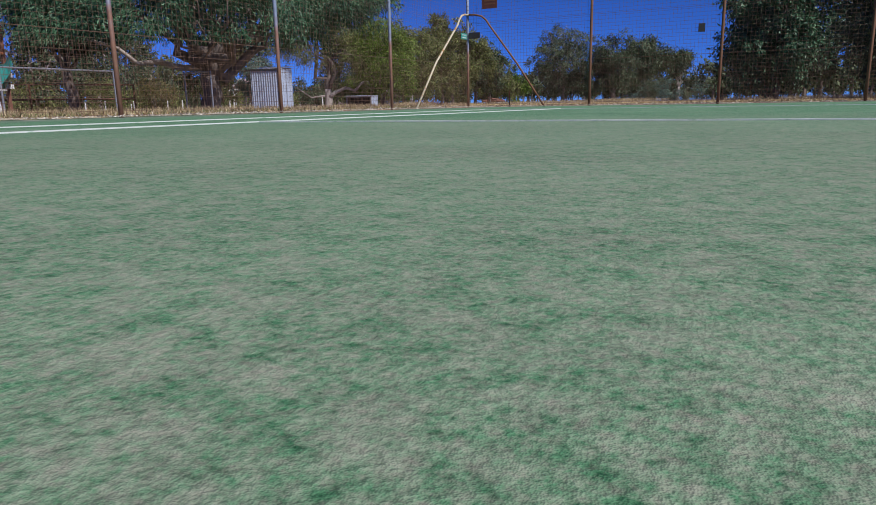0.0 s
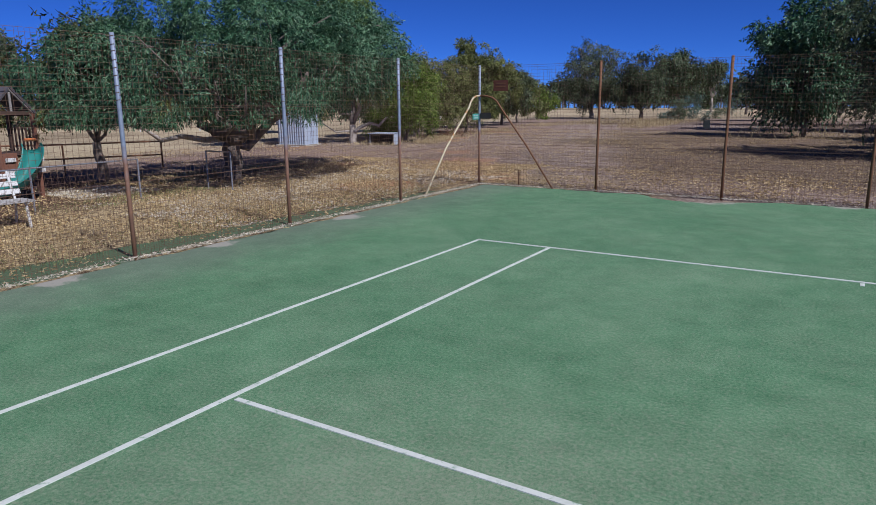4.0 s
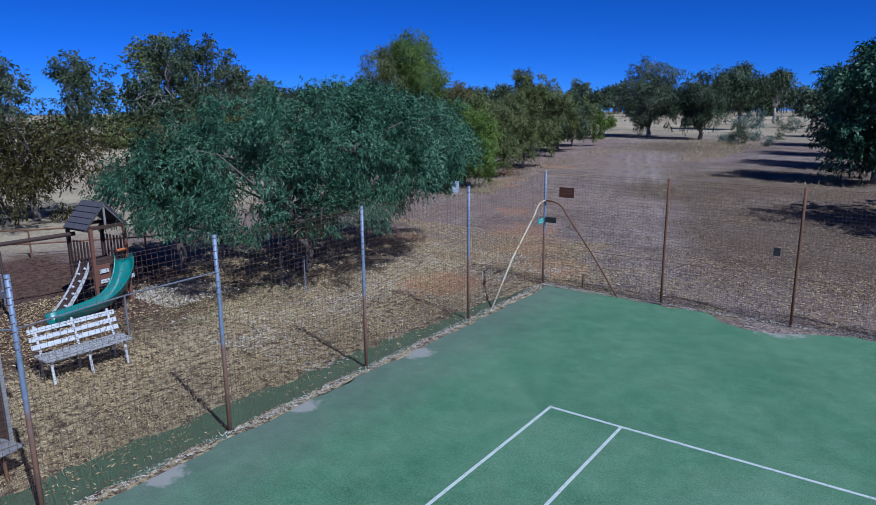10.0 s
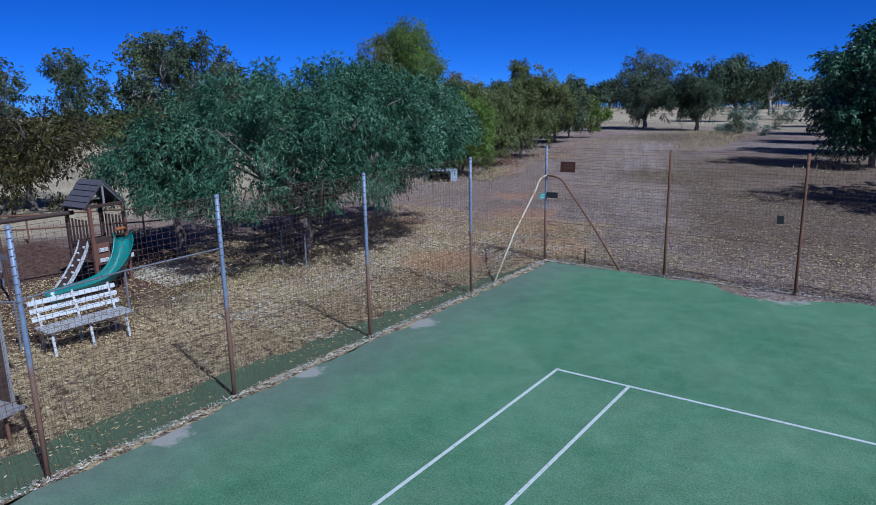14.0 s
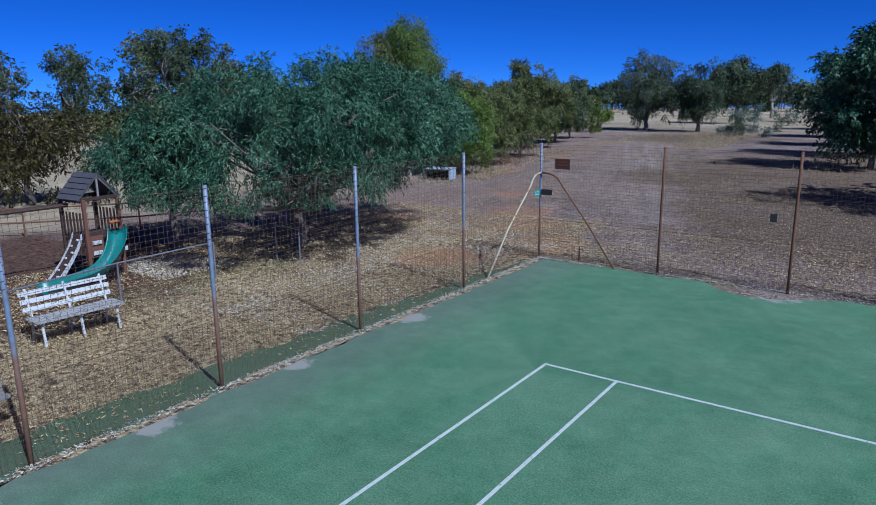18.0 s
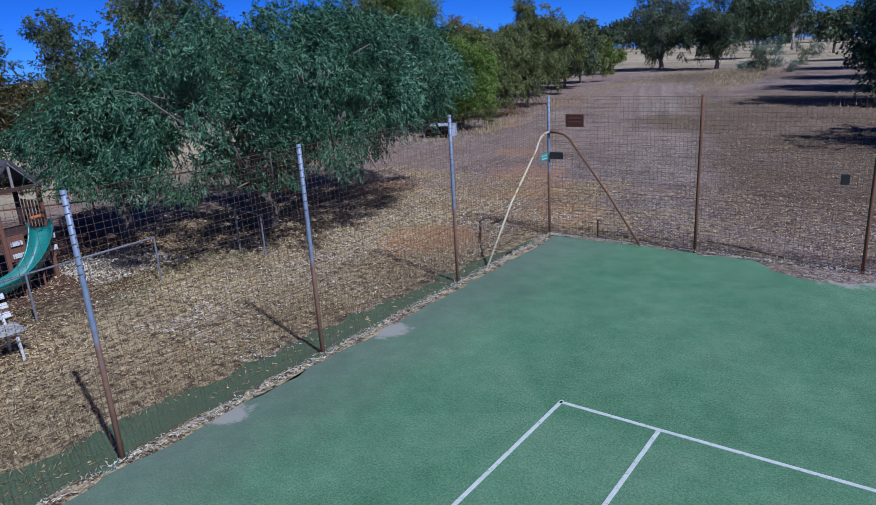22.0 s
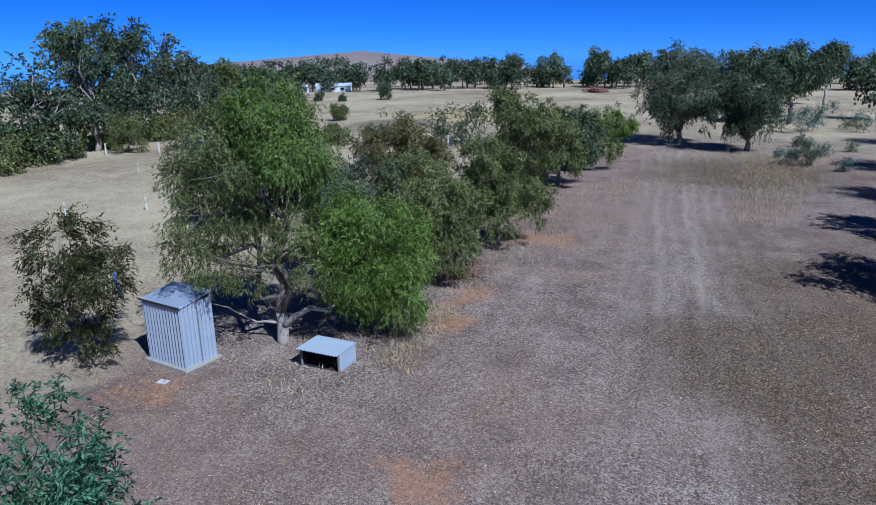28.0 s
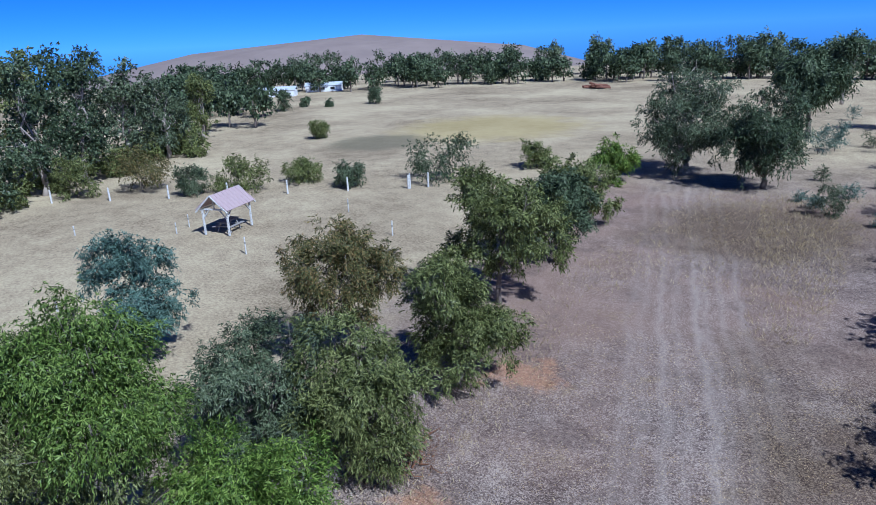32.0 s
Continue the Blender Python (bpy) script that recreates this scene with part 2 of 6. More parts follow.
def ground_mat():
    m, nt, b, _ = shader("dry_ground")
    p = where(nt)
    sep = nt.nodes.new("ShaderNodeSeparateXYZ")
    nt.links.new(p, sep.inputs[0])
    x, y = sep.outputs[0], sep.outputs[1]
    wide, mid, fine = noise_at(nt, p, 0.06, 5, 0.6), noise_at(nt, p, 0.6, 6, 0.65), noise_at(nt, p, 22.0, 5, 0.8)
    grit = noise_at(nt, p, 6.5, 8, 0.85)
    grain = noise_at(nt, p, 15.0, 6, 0.82)
    patchy = noise_at(nt, p, 0.42, 9, 0.74)
    # streaks drawn out along the lane
    along = nt.nodes.new("ShaderNodeMapping")
    along.vector_type = "TEXTURE"
    along.inputs["Rotation"].default_value = (0, 0, radians(19.3))
    along.inputs["Scale"].default_value = (1.0, 12.0, 1.0)
    nt.links.new(p, along.inputs["Vector"])
    streak = noise_at(nt, along.outputs[0], 1.6, 5, 0.65)
    chips = []
    for scale in (30.0, 11.0):
        cell = nt.nodes.new("ShaderNodeTexVoronoi")
        cell.inputs["Scale"].default_value = scale
        nt.links.new(p, cell.inputs["Vector"])
        one = nt.nodes.new("ShaderNodeSeparateXYZ")
        nt.links.new(cell.outputs["Color"], one.inputs[0])
        chips.append(one.outputs[0])
    tone = math_node(nt, "ADD", math_node(nt, "MULTIPLY", grain, 0.46), math_node(nt, "ADD", math_node(nt, "MULTIPLY", mid, 0.18), math_node(nt, "MULTIPLY", streak, 0.1)))
    tone = math_node(nt, "ADD", tone, math_node(nt, "ADD", math_node(nt, "MULTIPLY", chips[0], 0.15), math_node(nt, "MULTIPLY", chips[1], 0.04)))
    soil = ramp(nt, tone, [(0.385, (0.07, 0.05, 0.043)), (0.47, (0.215, 0.163, 0.138)), (0.565, (0.47, 0.39, 0.325))])
    soil = mixc(nt, ramp(nt, wide, [(0.42, (0, 0, 0)), (0.6, (0.6, 0.6, 0.6))]), soil, mixc(nt, grit, (0.16, 0.095, 0.07), (0.36, 0.25, 0.19)))
    # tan straw lies in ragged patches, thickest beside the court
    thick = math_node(nt, "ADD", math_node(nt, "SUBTRACT", math_node(nt, "MULTIPLY", spot(nt, p, -6.6, 0.0, 13.0), 0.5), 0.09), patchy)
    tan = mixc(nt, ramp(nt, grit, [(0.45, (0, 0, 0)), (0.55, (1, 1, 1))]), (0.06, 0.038, 0.022), (0.60, 0.47, 0.25))
    soil = mixc(nt, math_node(nt, "MULTIPLY", ramp(nt, thick, [(0.5, (0, 0, 0)), (0.64, (1, 1, 1))]), 0.8), soil, tan)
    # darker crusted earth
    soil = mixc(nt, math_node(nt, "MULTIPLY", ramp(nt, noise_at(nt, p, 0.23, 8, 0.72), [(0.52, (0, 0, 0)), (0.60, (1, 1, 1))]), 0.6), soil, mixc(nt, ramp(nt, grit, [(0.42, (0, 0, 0)), (0.6, (1, 1, 1))]), (0.05, 0.034, 0.028), (0.25, 0.185, 0.155)))
    # bits of straw and dead leaf
    vor = nt.nodes.new("ShaderNodeTexVoronoi")
    vor.inputs["Scale"].default_value = 11.0
    nt.links.new(p, vor.inputs["Vector"])
    straw = ramp(nt, math_node(nt, "ADD", vor.outputs["Distance"], math_node(nt, "MULTIPLY", fine, 0.5)), [(0.34, (1, 1, 1)), (0.46, (0, 0, 0))])
    c = mixc(nt, math_node(nt, "MULTIPLY", straw, 0.6), soil, (0.52, 0.44, 0.345))
    # orange subsoil showing in bare places
    bare = noise_at(nt, p, 0.33, 4, 0.6)
    near = spot(nt, p, -5.5, 5.2, 2.0)
    for s in ((-6.0, 10.0, 2.3), (-7.4, 12.6, 2.2), (-6.1, 11.9, 1.6), (-9.8, 16.3, 1.7), (-10.0, 9.2, 1.4), (-14.4, 23.8, 1.4), (-15.3, 26.0, 1.7), (-16.9, 34.4, 2.2), (-18.0, 15.3, 1.6), (-4.4, 8.0, 2.1)):
        near = math_node(nt, "MAXIMUM", near, spot(nt, p, *s))
    ragged = math_node(nt, "MULTIPLY", math_node(nt, "SUBTRACT", noise_at(nt, p, 0.8, 8, 0.72), 0.5), 3.4)
    red = ramp(nt, math_node(nt, "ADD", math_node(nt, "ADD", near, ragged), math_node(nt, "MULTIPLY", chips[0], 0.25)), [(0.42, (0, 0, 0)), (0.85, (1, 1, 1))])
    red = math_node(nt, "MULTIPLY", red, ramp(nt, near, [(0.0, (0, 0, 0)), (0.2, (1, 1, 1))]))
    c = mixc(nt, math_node(nt, "MULTIPLY", red, 0.56), c, mixc(nt, ramp(nt, grit, [(0.4, (0, 0, 0)), (0.6, (1, 1, 1))]), (0.25, 0.115, 0.06), (0.56, 0.30, 0.16)))
    trodden = ramp(nt, math_node(nt, "ADD", spot(nt, p, -5.5, 5.2, 1.9), math_node(nt, "MULTIPLY", math_node(nt, "SUBTRACT", noise_at(nt, p, 1.4, 7, 0.7), 0.5), 1.6)), [(0.35, (0, 0, 0)), (0.62, (1, 1, 1))])
    c = mixc(nt, math_node(nt, "MULTIPLY", trodden, 0.8), c, mixc(nt, grit, (0.33, 0.165, 0.085), (0.52, 0.29, 0.17)))
    # dark bark mulch round the play tower, tree shade worked into its dark tone
    mulch_and_shade = ramp(nt, math_node(nt, "ADD", spot(nt, p, -13.4, -2.6, 7.2), math_node(nt, "MULTIPLY", math_node(nt, "SUBTRACT", patchy, 0.5), 1.4)), [(0.16, (0, 0, 0)), (0.38, (1, 1, 1))])
    c = mixc(nt, math_node(nt, "MULTIPLY", mulch_and_shade, 0.95), c, mixc(nt, ramp(nt, grit, [(0.42, (0, 0, 0)), (0.6, (1, 1, 1))]), (0.04, 0.022, 0.016), (0.17, 0.095, 0.068)))
    # wheel tracks along the lane
    s = math_node(nt, "ADD", math_node(nt, "MULTIPLY", x, 0.944), math_node(nt, "MULTIPLY", y, 0.33))
    s = math_node(nt, "ADD", s, math_node(nt, "ADD", math_node(nt, "MULTIPLY", wide, 3.0), math_node(nt, "MULTIPLY", math_node(nt, "SUBTRACT", mid, 0.5), 0.7)))
    fade = ramp(nt, math_node(nt, "MULTIPLY", y, 0.01), [(0.12, (0, 0, 0)), (0.3, (1, 1, 1))])
    for at, amount in ((0.7, 0.22), (1.2, 0.2), (1.9, 0.36), (2.5, 0.24), (3.35, 0.48), (3.8, 0.3), (4.5, 0.34), (5.3, 0.34)):
        d = math_node(nt, "ABSOLUTE", math_node(nt, "SUBTRACT", s, at))
        line = ramp(nt, math_node(nt, "ADD", math_node(nt, "MULTIPLY", d, 0.8), math_node(nt, "ADD", math_node(nt, "MULTIPLY", mid, 0.5), math_node(nt, "MULTIPLY", grain, 0.7))), [(0.56, (1, 1, 1)), (0.82, (0, 0, 0))])
        c = mixc(nt, math_node(nt, "MULTIPLY", math_node(nt, "MULTIPLY", line, fade), amount), c, (0.43, 0.365, 0.31))
    # tawny dry patch beside the tracks, and straw past it
    verge = math_node(nt, "MULTIPLY", ramp(nt, math_node(nt, "MULTIPLY", s, 0.1), [(0.24, (0, 0, 0)), (0.5, (1, 1, 1))]), ramp(nt, math_node(nt, "MULTIPLY", y, 0.01), [(0.06, (0, 0, 0)), (0.12, (0.62, 0.62, 0.62)), (0.36, (0.5, 0.5, 0.5)), (0.5, (0, 0, 0))]))
    tawny = ramp(nt, math_node(nt, "ADD", math_node(nt, "MAXIMUM", verge, math_node(nt, "MAXIMUM", spot(nt, p, -5.5, 26.5, 6.0), spot(nt, p, -14.0, 58.0, 11.0))), math_node(nt, "MULTIPLY", bare, 0.7)), [(0.55, (0, 0, 0)), (0.95, (1, 1, 1))])
    c = mixc(nt, math_node(nt, "MULTIPLY", tawny, 0.8), c, mixc(nt, ramp(nt, math_node(nt, "ADD", math_node(nt, "MULTIPLY", grit, 0.7), math_node(nt, "MULTIPLY", chips[0], 0.3)), [(0.42, (0, 0, 0)), (0.62, (1, 1, 1))]), (0.045, 0.03, 0.021), (0.215, 0.158, 0.098)))
    # straw-coloured paddock beyond the row of trees
    side = math_node(nt, "ADD", math_node(nt, "ADD", math_node(nt, "MULTIPLY", x, -0.05), math_node(nt, "MULTIPLY", y, -0.008)), math_node(nt, "SUBTRACT", math_node(nt, "MULTIPLY", bare, 0.4), 0.62))
    pad = ramp(nt, side, [(0.42, (0, 0, 0)), (0.62, (1, 1, 1))])
    far = ramp(nt, math_node(nt, "ADD", math_node(nt, "MULTIPLY", y, 0.01), math_node(nt, "MULTIPLY", bare, 0.2)), [(0.72, (0, 0, 0)), (0.95, (1, 1, 1))])
    pad = math_node(nt, "MAXIMUM", pad, far)
    dry = ramp(nt, math_node(nt, "ADD", math_node(nt, "MULTIPLY", wide, 0.3), math_node(nt, "ADD", math_node(nt, "MULTIPLY", mid, 0.14), math_node(nt, "MULTIPLY", grit, 0.56))),
               [(0.42, (0.16, 0.125, 0.078)), (0.49, (0.345, 0.275, 0.18)), (0.56, (0.50, 0.42, 0.268))])
    gold = ramp(nt, math_node(nt, "ADD", spot(nt, p, -57.0, 93.0, 22.0), math_node(nt, "MULTIPLY", bare, 0.6)), [(0.6, (0, 0, 0)), (0.9, (1, 1, 1))])
    dry = mixc(nt, math_node(nt, "MULTIPLY", gold, 0.6), dry, (0.40, 0.32, 0.13))
    weeds = ramp(nt, math_node(nt, "ADD", spot(nt, p, -63.0, 77.0, 10.0), math_node(nt, "MULTIPLY", mid, 0.7)), [(0.6, (0, 0, 0)), (0.85, (1, 1, 1))])
    dry = mixc(nt, math_node(nt, "MULTIPLY", weeds, 0.7), dry, mixc(nt, grit, (0.07, 0.065, 0.04), (0.20, 0.18, 0.12)))
    c = mixc(nt, pad, c, dry)
    # the bald hill far off is browner
    off = nt.nodes.new("ShaderNodeVectorMath")
    off.operation = "LENGTH"
    nt.links.new(p, off.inputs[0])
    hill = ramp(nt, math_node(nt, "MULTIPLY", off.outputs["Value"], 0.001), [(0.35, (0, 0, 0)), (0.5, (1, 1, 1))])
    c = mixc(nt, hill, c, mixc(nt, noise_at(nt, p, 0.02, 6, 0.65), (0.17, 0.135, 0.125), (0.33, 0.27, 0.24)))
    nt.links.new(c, b.inputs["Base Color"])
    b.inputs["Roughness"].default_value = 0.95
    b.inputs["Specular IOR Level"].default_value = 0.1
    bump(nt, b, math_node(nt, "ADD", fine, math_node(nt, "MULTIPLY", mid, 2.0)), 0.7, 0.04)
    return m


M_GROUND, M_TURF = ground_mat(), turf_mat()
M_LINE = plain("line_paint", (0.38, 0.42, 0.38), (0.70, 0.72, 0.67), 9, 0.85, worn=(0.26, 0.36, 0.27), worn_at=0.6, fine=24.0)
M_GALV = plain("galvanised_pipe", (0.17, 0.18, 0.21), (0.36, 0.38, 0.42), 5, 0.45, 0.5, worn=(0.20, 0.085, 0.035), worn_at=0.64)
def post_mat():
    """Pipe that is galvanised above and rusts towards the ground in uneven bands."""
    m, nt, b, _ = shader("galvanised_pipe_rusting_low")
    p = where(nt, True)
    sep = nt.nodes.new("ShaderNodeSeparateXYZ")
    nt.links.new(p, sep.inputs[0])
    zinc = mixc(nt, noise_at(nt, p, 9.0, 4), (0.13, 0.16, 0.23), (0.33, 0.38, 0.47))
    rust = mixc(nt, noise_at(nt, p, 14.0, 5), (0.13, 0.055, 0.025), (0.40, 0.18, 0.07))
    line = math_node(nt, "ADD", math_node(nt, "MULTIPLY", sep.outputs[2], 0.33), math_node(nt, "MULTIPLY", noise_at(nt, p, 2.2, 4), 0.55))
    f = ramp(nt, line, [(0.66, (1, 1, 1)), (0.78, (0, 0, 0))])
    nt.links.new(mixc(nt, math_node(nt, "MULTIPLY", f, 0.85), zinc, rust), b.inputs["Base Color"])
    b.inputs["Roughness"].default_value = 0.55
    b.inputs["Metallic"].default_value = 0.25
    bump(nt, b, noise_at(nt, p, 40.0, 3), 0.3, 0.005)
    return m


M_POST = post_mat()
M_RUST = plain("rusty_pipe", (0.10, 0.045, 0.025), (0.25, 0.12, 0.06), 7, 0.85, 0.1)
M_YELLOW = plain("weathered_yellow_paint", (0.42, 0.36, 0.22), (0.58, 0.52, 0.38), 5, 0.6, worn=(0.36, 0.17, 0.05), worn_at=0.58)
M_WIRE = plain("old_wire", (0.08, 0.045, 0.03), (0.19, 0.105, 0.065), 4, 0.75, 0.15)
M_WHITE = plain("flaking_white_paint", (0.40, 0.40, 0.39), (0.72, 0.72, 0.70), 9, 0.7, worn=(0.20, 0.175, 0.155), worn_at=0.58)
M_PALEWOOD = plain("peeling_pale_timber", (0.22, 0.21, 0.20), (0.50, 0.49, 0.47), 14, 0.85, worn=(0.15, 0.135, 0.12), worn_at=0.54)
M_GREYWOOD = plain("grey_weathered_timber", (0.17, 0.16, 0.15), (0.33, 0.31, 0.29), 12, 0.85, worn=(0.11, 0.09, 0.08))
M_BROWNWOOD = plain("dark_stained_timber", (0.030, 0.018, 0.013), (0.075, 0.040, 0.027), 9, 0.75)
M_REDWOOD = plain("red_brown_timber", (0.12, 0.05, 0.03), (0.21, 0.09, 0.055), 9, 0.7)
M_SHINGLE = plain("grey_brown_shingle", (0.045, 0.04, 0.045), (0.12, 0.11, 0.12), 6, 0.85)
M_SLIDE = plain("green_plastic", (0.018, 0.14, 0.125), (0.03, 0.21, 0.185), 3, 0.35, bumps=0.05)
M_ORANGE = plain("faded_orange_plastic", (0.36, 0.10, 0.03), (0.50, 0.16, 0.05), 4, 0.5, bumps=0.05)
M_TEAL = plain("teal_paint", (0.02, 0.26, 0.22), (0.04, 0.34, 0.28), 5, 0.5)
M_DARK = plain("dark_paint_and_shade", (0.02, 0.02, 0.02), (0.045, 0.042, 0.04), 6, 0.6)
M_BROWNSIGN = plain("rust_brown_plate", (0.075, 0.022, 0.015), (0.15, 0.05, 0.03), 7, 0.7)
M_ZINC = plain("zinc_sheet", (0.32, 0.37, 0.44), (0.48, 0.54, 0.62), 3, 0.42, 0.3, bumps=0.1)
M_ROOFRED = plain("faded_red_roof", (0.33, 0.24, 0.25), (0.50, 0.40, 0.40), 4, 0.6, 0.1)
M_BLUE = plain("blue_paint", (0.02, 0.09, 0.55), (0.03, 0.13, 0.70), 6, 0.5)
M_CONC = plain("pale_concrete", (0.24, 0.225, 0.20), (0.40, 0.38, 0.34), 6, 0.9)
M_BARK = plain("grey_bark", (0.085, 0.065, 0.052), (0.22, 0.185, 0.16), 5, 0.95, bumps=0.8, fine=25)
M_PALEBARK = plain("pale_bark", (0.24, 0.20, 0.17), (0.46, 0.41, 0.36), 3, 0.9, bumps=0.6, fine=20)
M_HOUSE = plain("far_white_wall", (0.60, 0.62, 0.64), (0.75, 0.77, 0.80), 0.6, 0.7, bumps=0.0)
M_HOUSEROOF = plain("far_zinc_roof", (0.50, 0.55, 0.62), (0.66, 0.70, 0.76), 0.6, 0.5, 0.2, bumps=0.0)
L_ACACIA = leaf_mat("blue_green_leaf", (0.009, 0.038, 0.018), (0.041, 0.110, 0.054), (0.19, 0.305, 0.172), 0.08, 0.45)
L_GREEN = leaf_mat("fresh_green_leaf", (0.018, 0.042, 0.008), (0.13, 0.205, 0.03), (0.32, 0.41, 0.09), 0.3)
L_GUM = leaf_mat("mixed_green_leaf", (0.024, 0.036, 0.009), (0.115, 0.18, 0.03), (0.28, 0.36, 0.085), 0.28)
L_OLIVE = leaf_mat("olive_leaf", (0.022, 0.03, 0.010), (0.145, 0.17, 0.052), (0.32, 0.34, 0.125), 0.28)
L_DEEP = leaf_mat("deep_olive_leaf", (0.010, 0.013, 0.004), (0.038, 0.043, 0.012), (0.11, 0.108, 0.032), 0.12)
L_BRONZE = leaf_mat("bronze_olive_leaf", (0.012, 0.012, 0.004), (0.046, 0.041, 0.011), (0.13, 0.10, 0.026), 0.14)
L_RUSSET = leaf_mat("olive_leaf_with_russet_tips", (0.024, 0.03, 0.010), (0.125, 0.13, 0.045), (0.30, 0.20, 0.08), 0.26)
L_GREY = leaf_mat("grey_green_leaf", (0.024, 0.034, 0.018), (0.09, 0.118, 0.062), (0.22, 0.26, 0.15), 0.2)
L_BLUE = leaf_mat("blue_grey_leaf", (0.03, 0.055, 0.045), (0.085, 0.145, 0.115), (0.20, 0.29, 0.235))
L_DARK = leaf_mat("dark_gum_leaf", (0.016, 0.027, 0.013), (0.07, 0.10, 0.05), (0.18, 0.22, 0.12), 0.22)
L_DEAD = leaf_mat("dead_grey_foliage", (0.10, 0.085, 0.08), (0.19, 0.165, 0.155), (0.30, 0.27, 0.25), 0.1, 0.9)
L_STRAW = leaf_mat("straw", (0.26, 0.19, 0.10), (0.42, 0.33, 0.18), (0.60, 0.50, 0.31), 0.15, 0.9)
L_LITTER = leaf_mat("dead_leaf", (0.22, 0.14, 0.065), (0.50, 0.37, 0.18), (0.76, 0.62, 0.36), 0.1, 0.85)

L_PALE = leaf_mat("bleached_litter", (0.30, 0.25, 0.18), (0.52, 0.47, 0.37), (0.74, 0.70, 0.60), 0.05, 0.9)
L_WEED = leaf_mat("dry_green_weed", (0.10, 0.12, 0.04), (0.20, 0.22, 0.085), (0.36, 0.36, 0.17), 0.25, 0.8)
L_RED = leaf_mat("red_brown_dead_leaf", (0.07, 0.03, 0.016), (0.20, 0.10, 0.055), (0.36, 0.20, 0.11), 0.1, 0.9)


# ---- mesh helpers ----
def finish(name, mesh, material, parent=None, label=""):
    mesh.materials.append(material)
    ob = new(name, mesh)
    ob.parent = parent
    if label:
        ob["label"] = label
    return ob


def part(name, bm, material, parent=None, label="", smooth=False):
    mesh = bpy.data.meshes.new(name)
    bm.normal_update()
    bm.to_mesh(mesh)
    bm.free()
    if smooth:
        mesh.shade_smooth()
    return finish(name, mesh, material, parent, label)


def raw(name, verts, faces, material, parent=None, label="", normals=None):
    """A mesh of equal-sided faces from two arrays, with soft normals where given."""
    mesh = bpy.data.meshes.new(name)
    verts, faces = np.asarray(verts, np.float32), np.asarray(faces, np.int32)
    k = faces.shape[1]
    mesh.vertices.add(len(verts))
    mesh.vertices.foreach_set("co", verts.ravel())
    mesh.loops.add(faces.size)
    mesh.loops.foreach_set("vertex_index", faces.ravel())
    mesh.polygons.add(len(faces))
    mesh.polygons.foreach_set("loop_start", np.arange(0, faces.size, k, dtype=np.int32))
    mesh.update(calc_edges=True)
    if normals is not None:
        mesh.normals_split_custom_set_from_vertices(np.asarray(normals, np.float32))
    return finish(name, mesh, material, parent, label)


def thing(name, x, y, z=0.0, rz=0.0, label="", category="", group="", kind=""):
    e = new(name)
    e.matrix_world = pose(x, y, z, 0, 0, rz)
    return tagged(e, label, category, group, kind)


def box(bm, cx, cy, cz, sx, sy, sz, bevel=0.0, m=None):
    r = bmesh.ops.create_cube(bm, size=1.0)
    t = Matrix.Translation((cx, cy, cz)) @ Matrix.Diagonal((sx, sy, sz, 1))
    bmesh.ops.transform(bm, matrix=(m @ t) if m else t, verts=r["verts"])
    if bevel:
        edges = list({e for v in r["verts"] for e in v.link_edges})
        bmesh.ops.bevel(bm, geom=edges, offset=bevel, segments=1, affect="EDGES")
    return bm


def block(cx, cy, cz, sx, sy, sz, bevel=0.006, m=None):
    return box(bmesh.new(), cx, cy, cz, sx, sy, sz, bevel, m)


def tube(bm, pts, radii, seg=8, cap=True):
    """A round pipe along points."""
    pts = [Vector(p) for p in pts]
    rings = []
    for i, p in enumerate(pts):
        d = (pts[min(i + 1, len(pts) - 1)] - pts[max(i - 1, 0)]).normalized()
        a = d.orthogonal().normalized() if i == 0 else (side - d * side.dot(d)).normalized()
        side = a
        b = d.cross(a)
        r = radii[i] if isinstance(radii, (list, tuple)) else radii
        rings.append([bm.verts.new(p + (a * math.cos(2 * math.pi * k / seg) + b * math.sin(2 * math.pi * k / seg)) * r) for k in range(seg)])
    for u, v in zip(rings, rings[1:]):
        for k in range(seg):
            bm.faces.new((u[k], u[(k + 1) % seg], v[(k + 1) % seg], v[k]))
    if cap:
        bm.faces.new(list(reversed(rings[0])))
        bm.faces.new(rings[-1])
    return bm


def pipe(pts, radii, seg=8):
    return tube(bmesh.new(), pts, radii, seg)


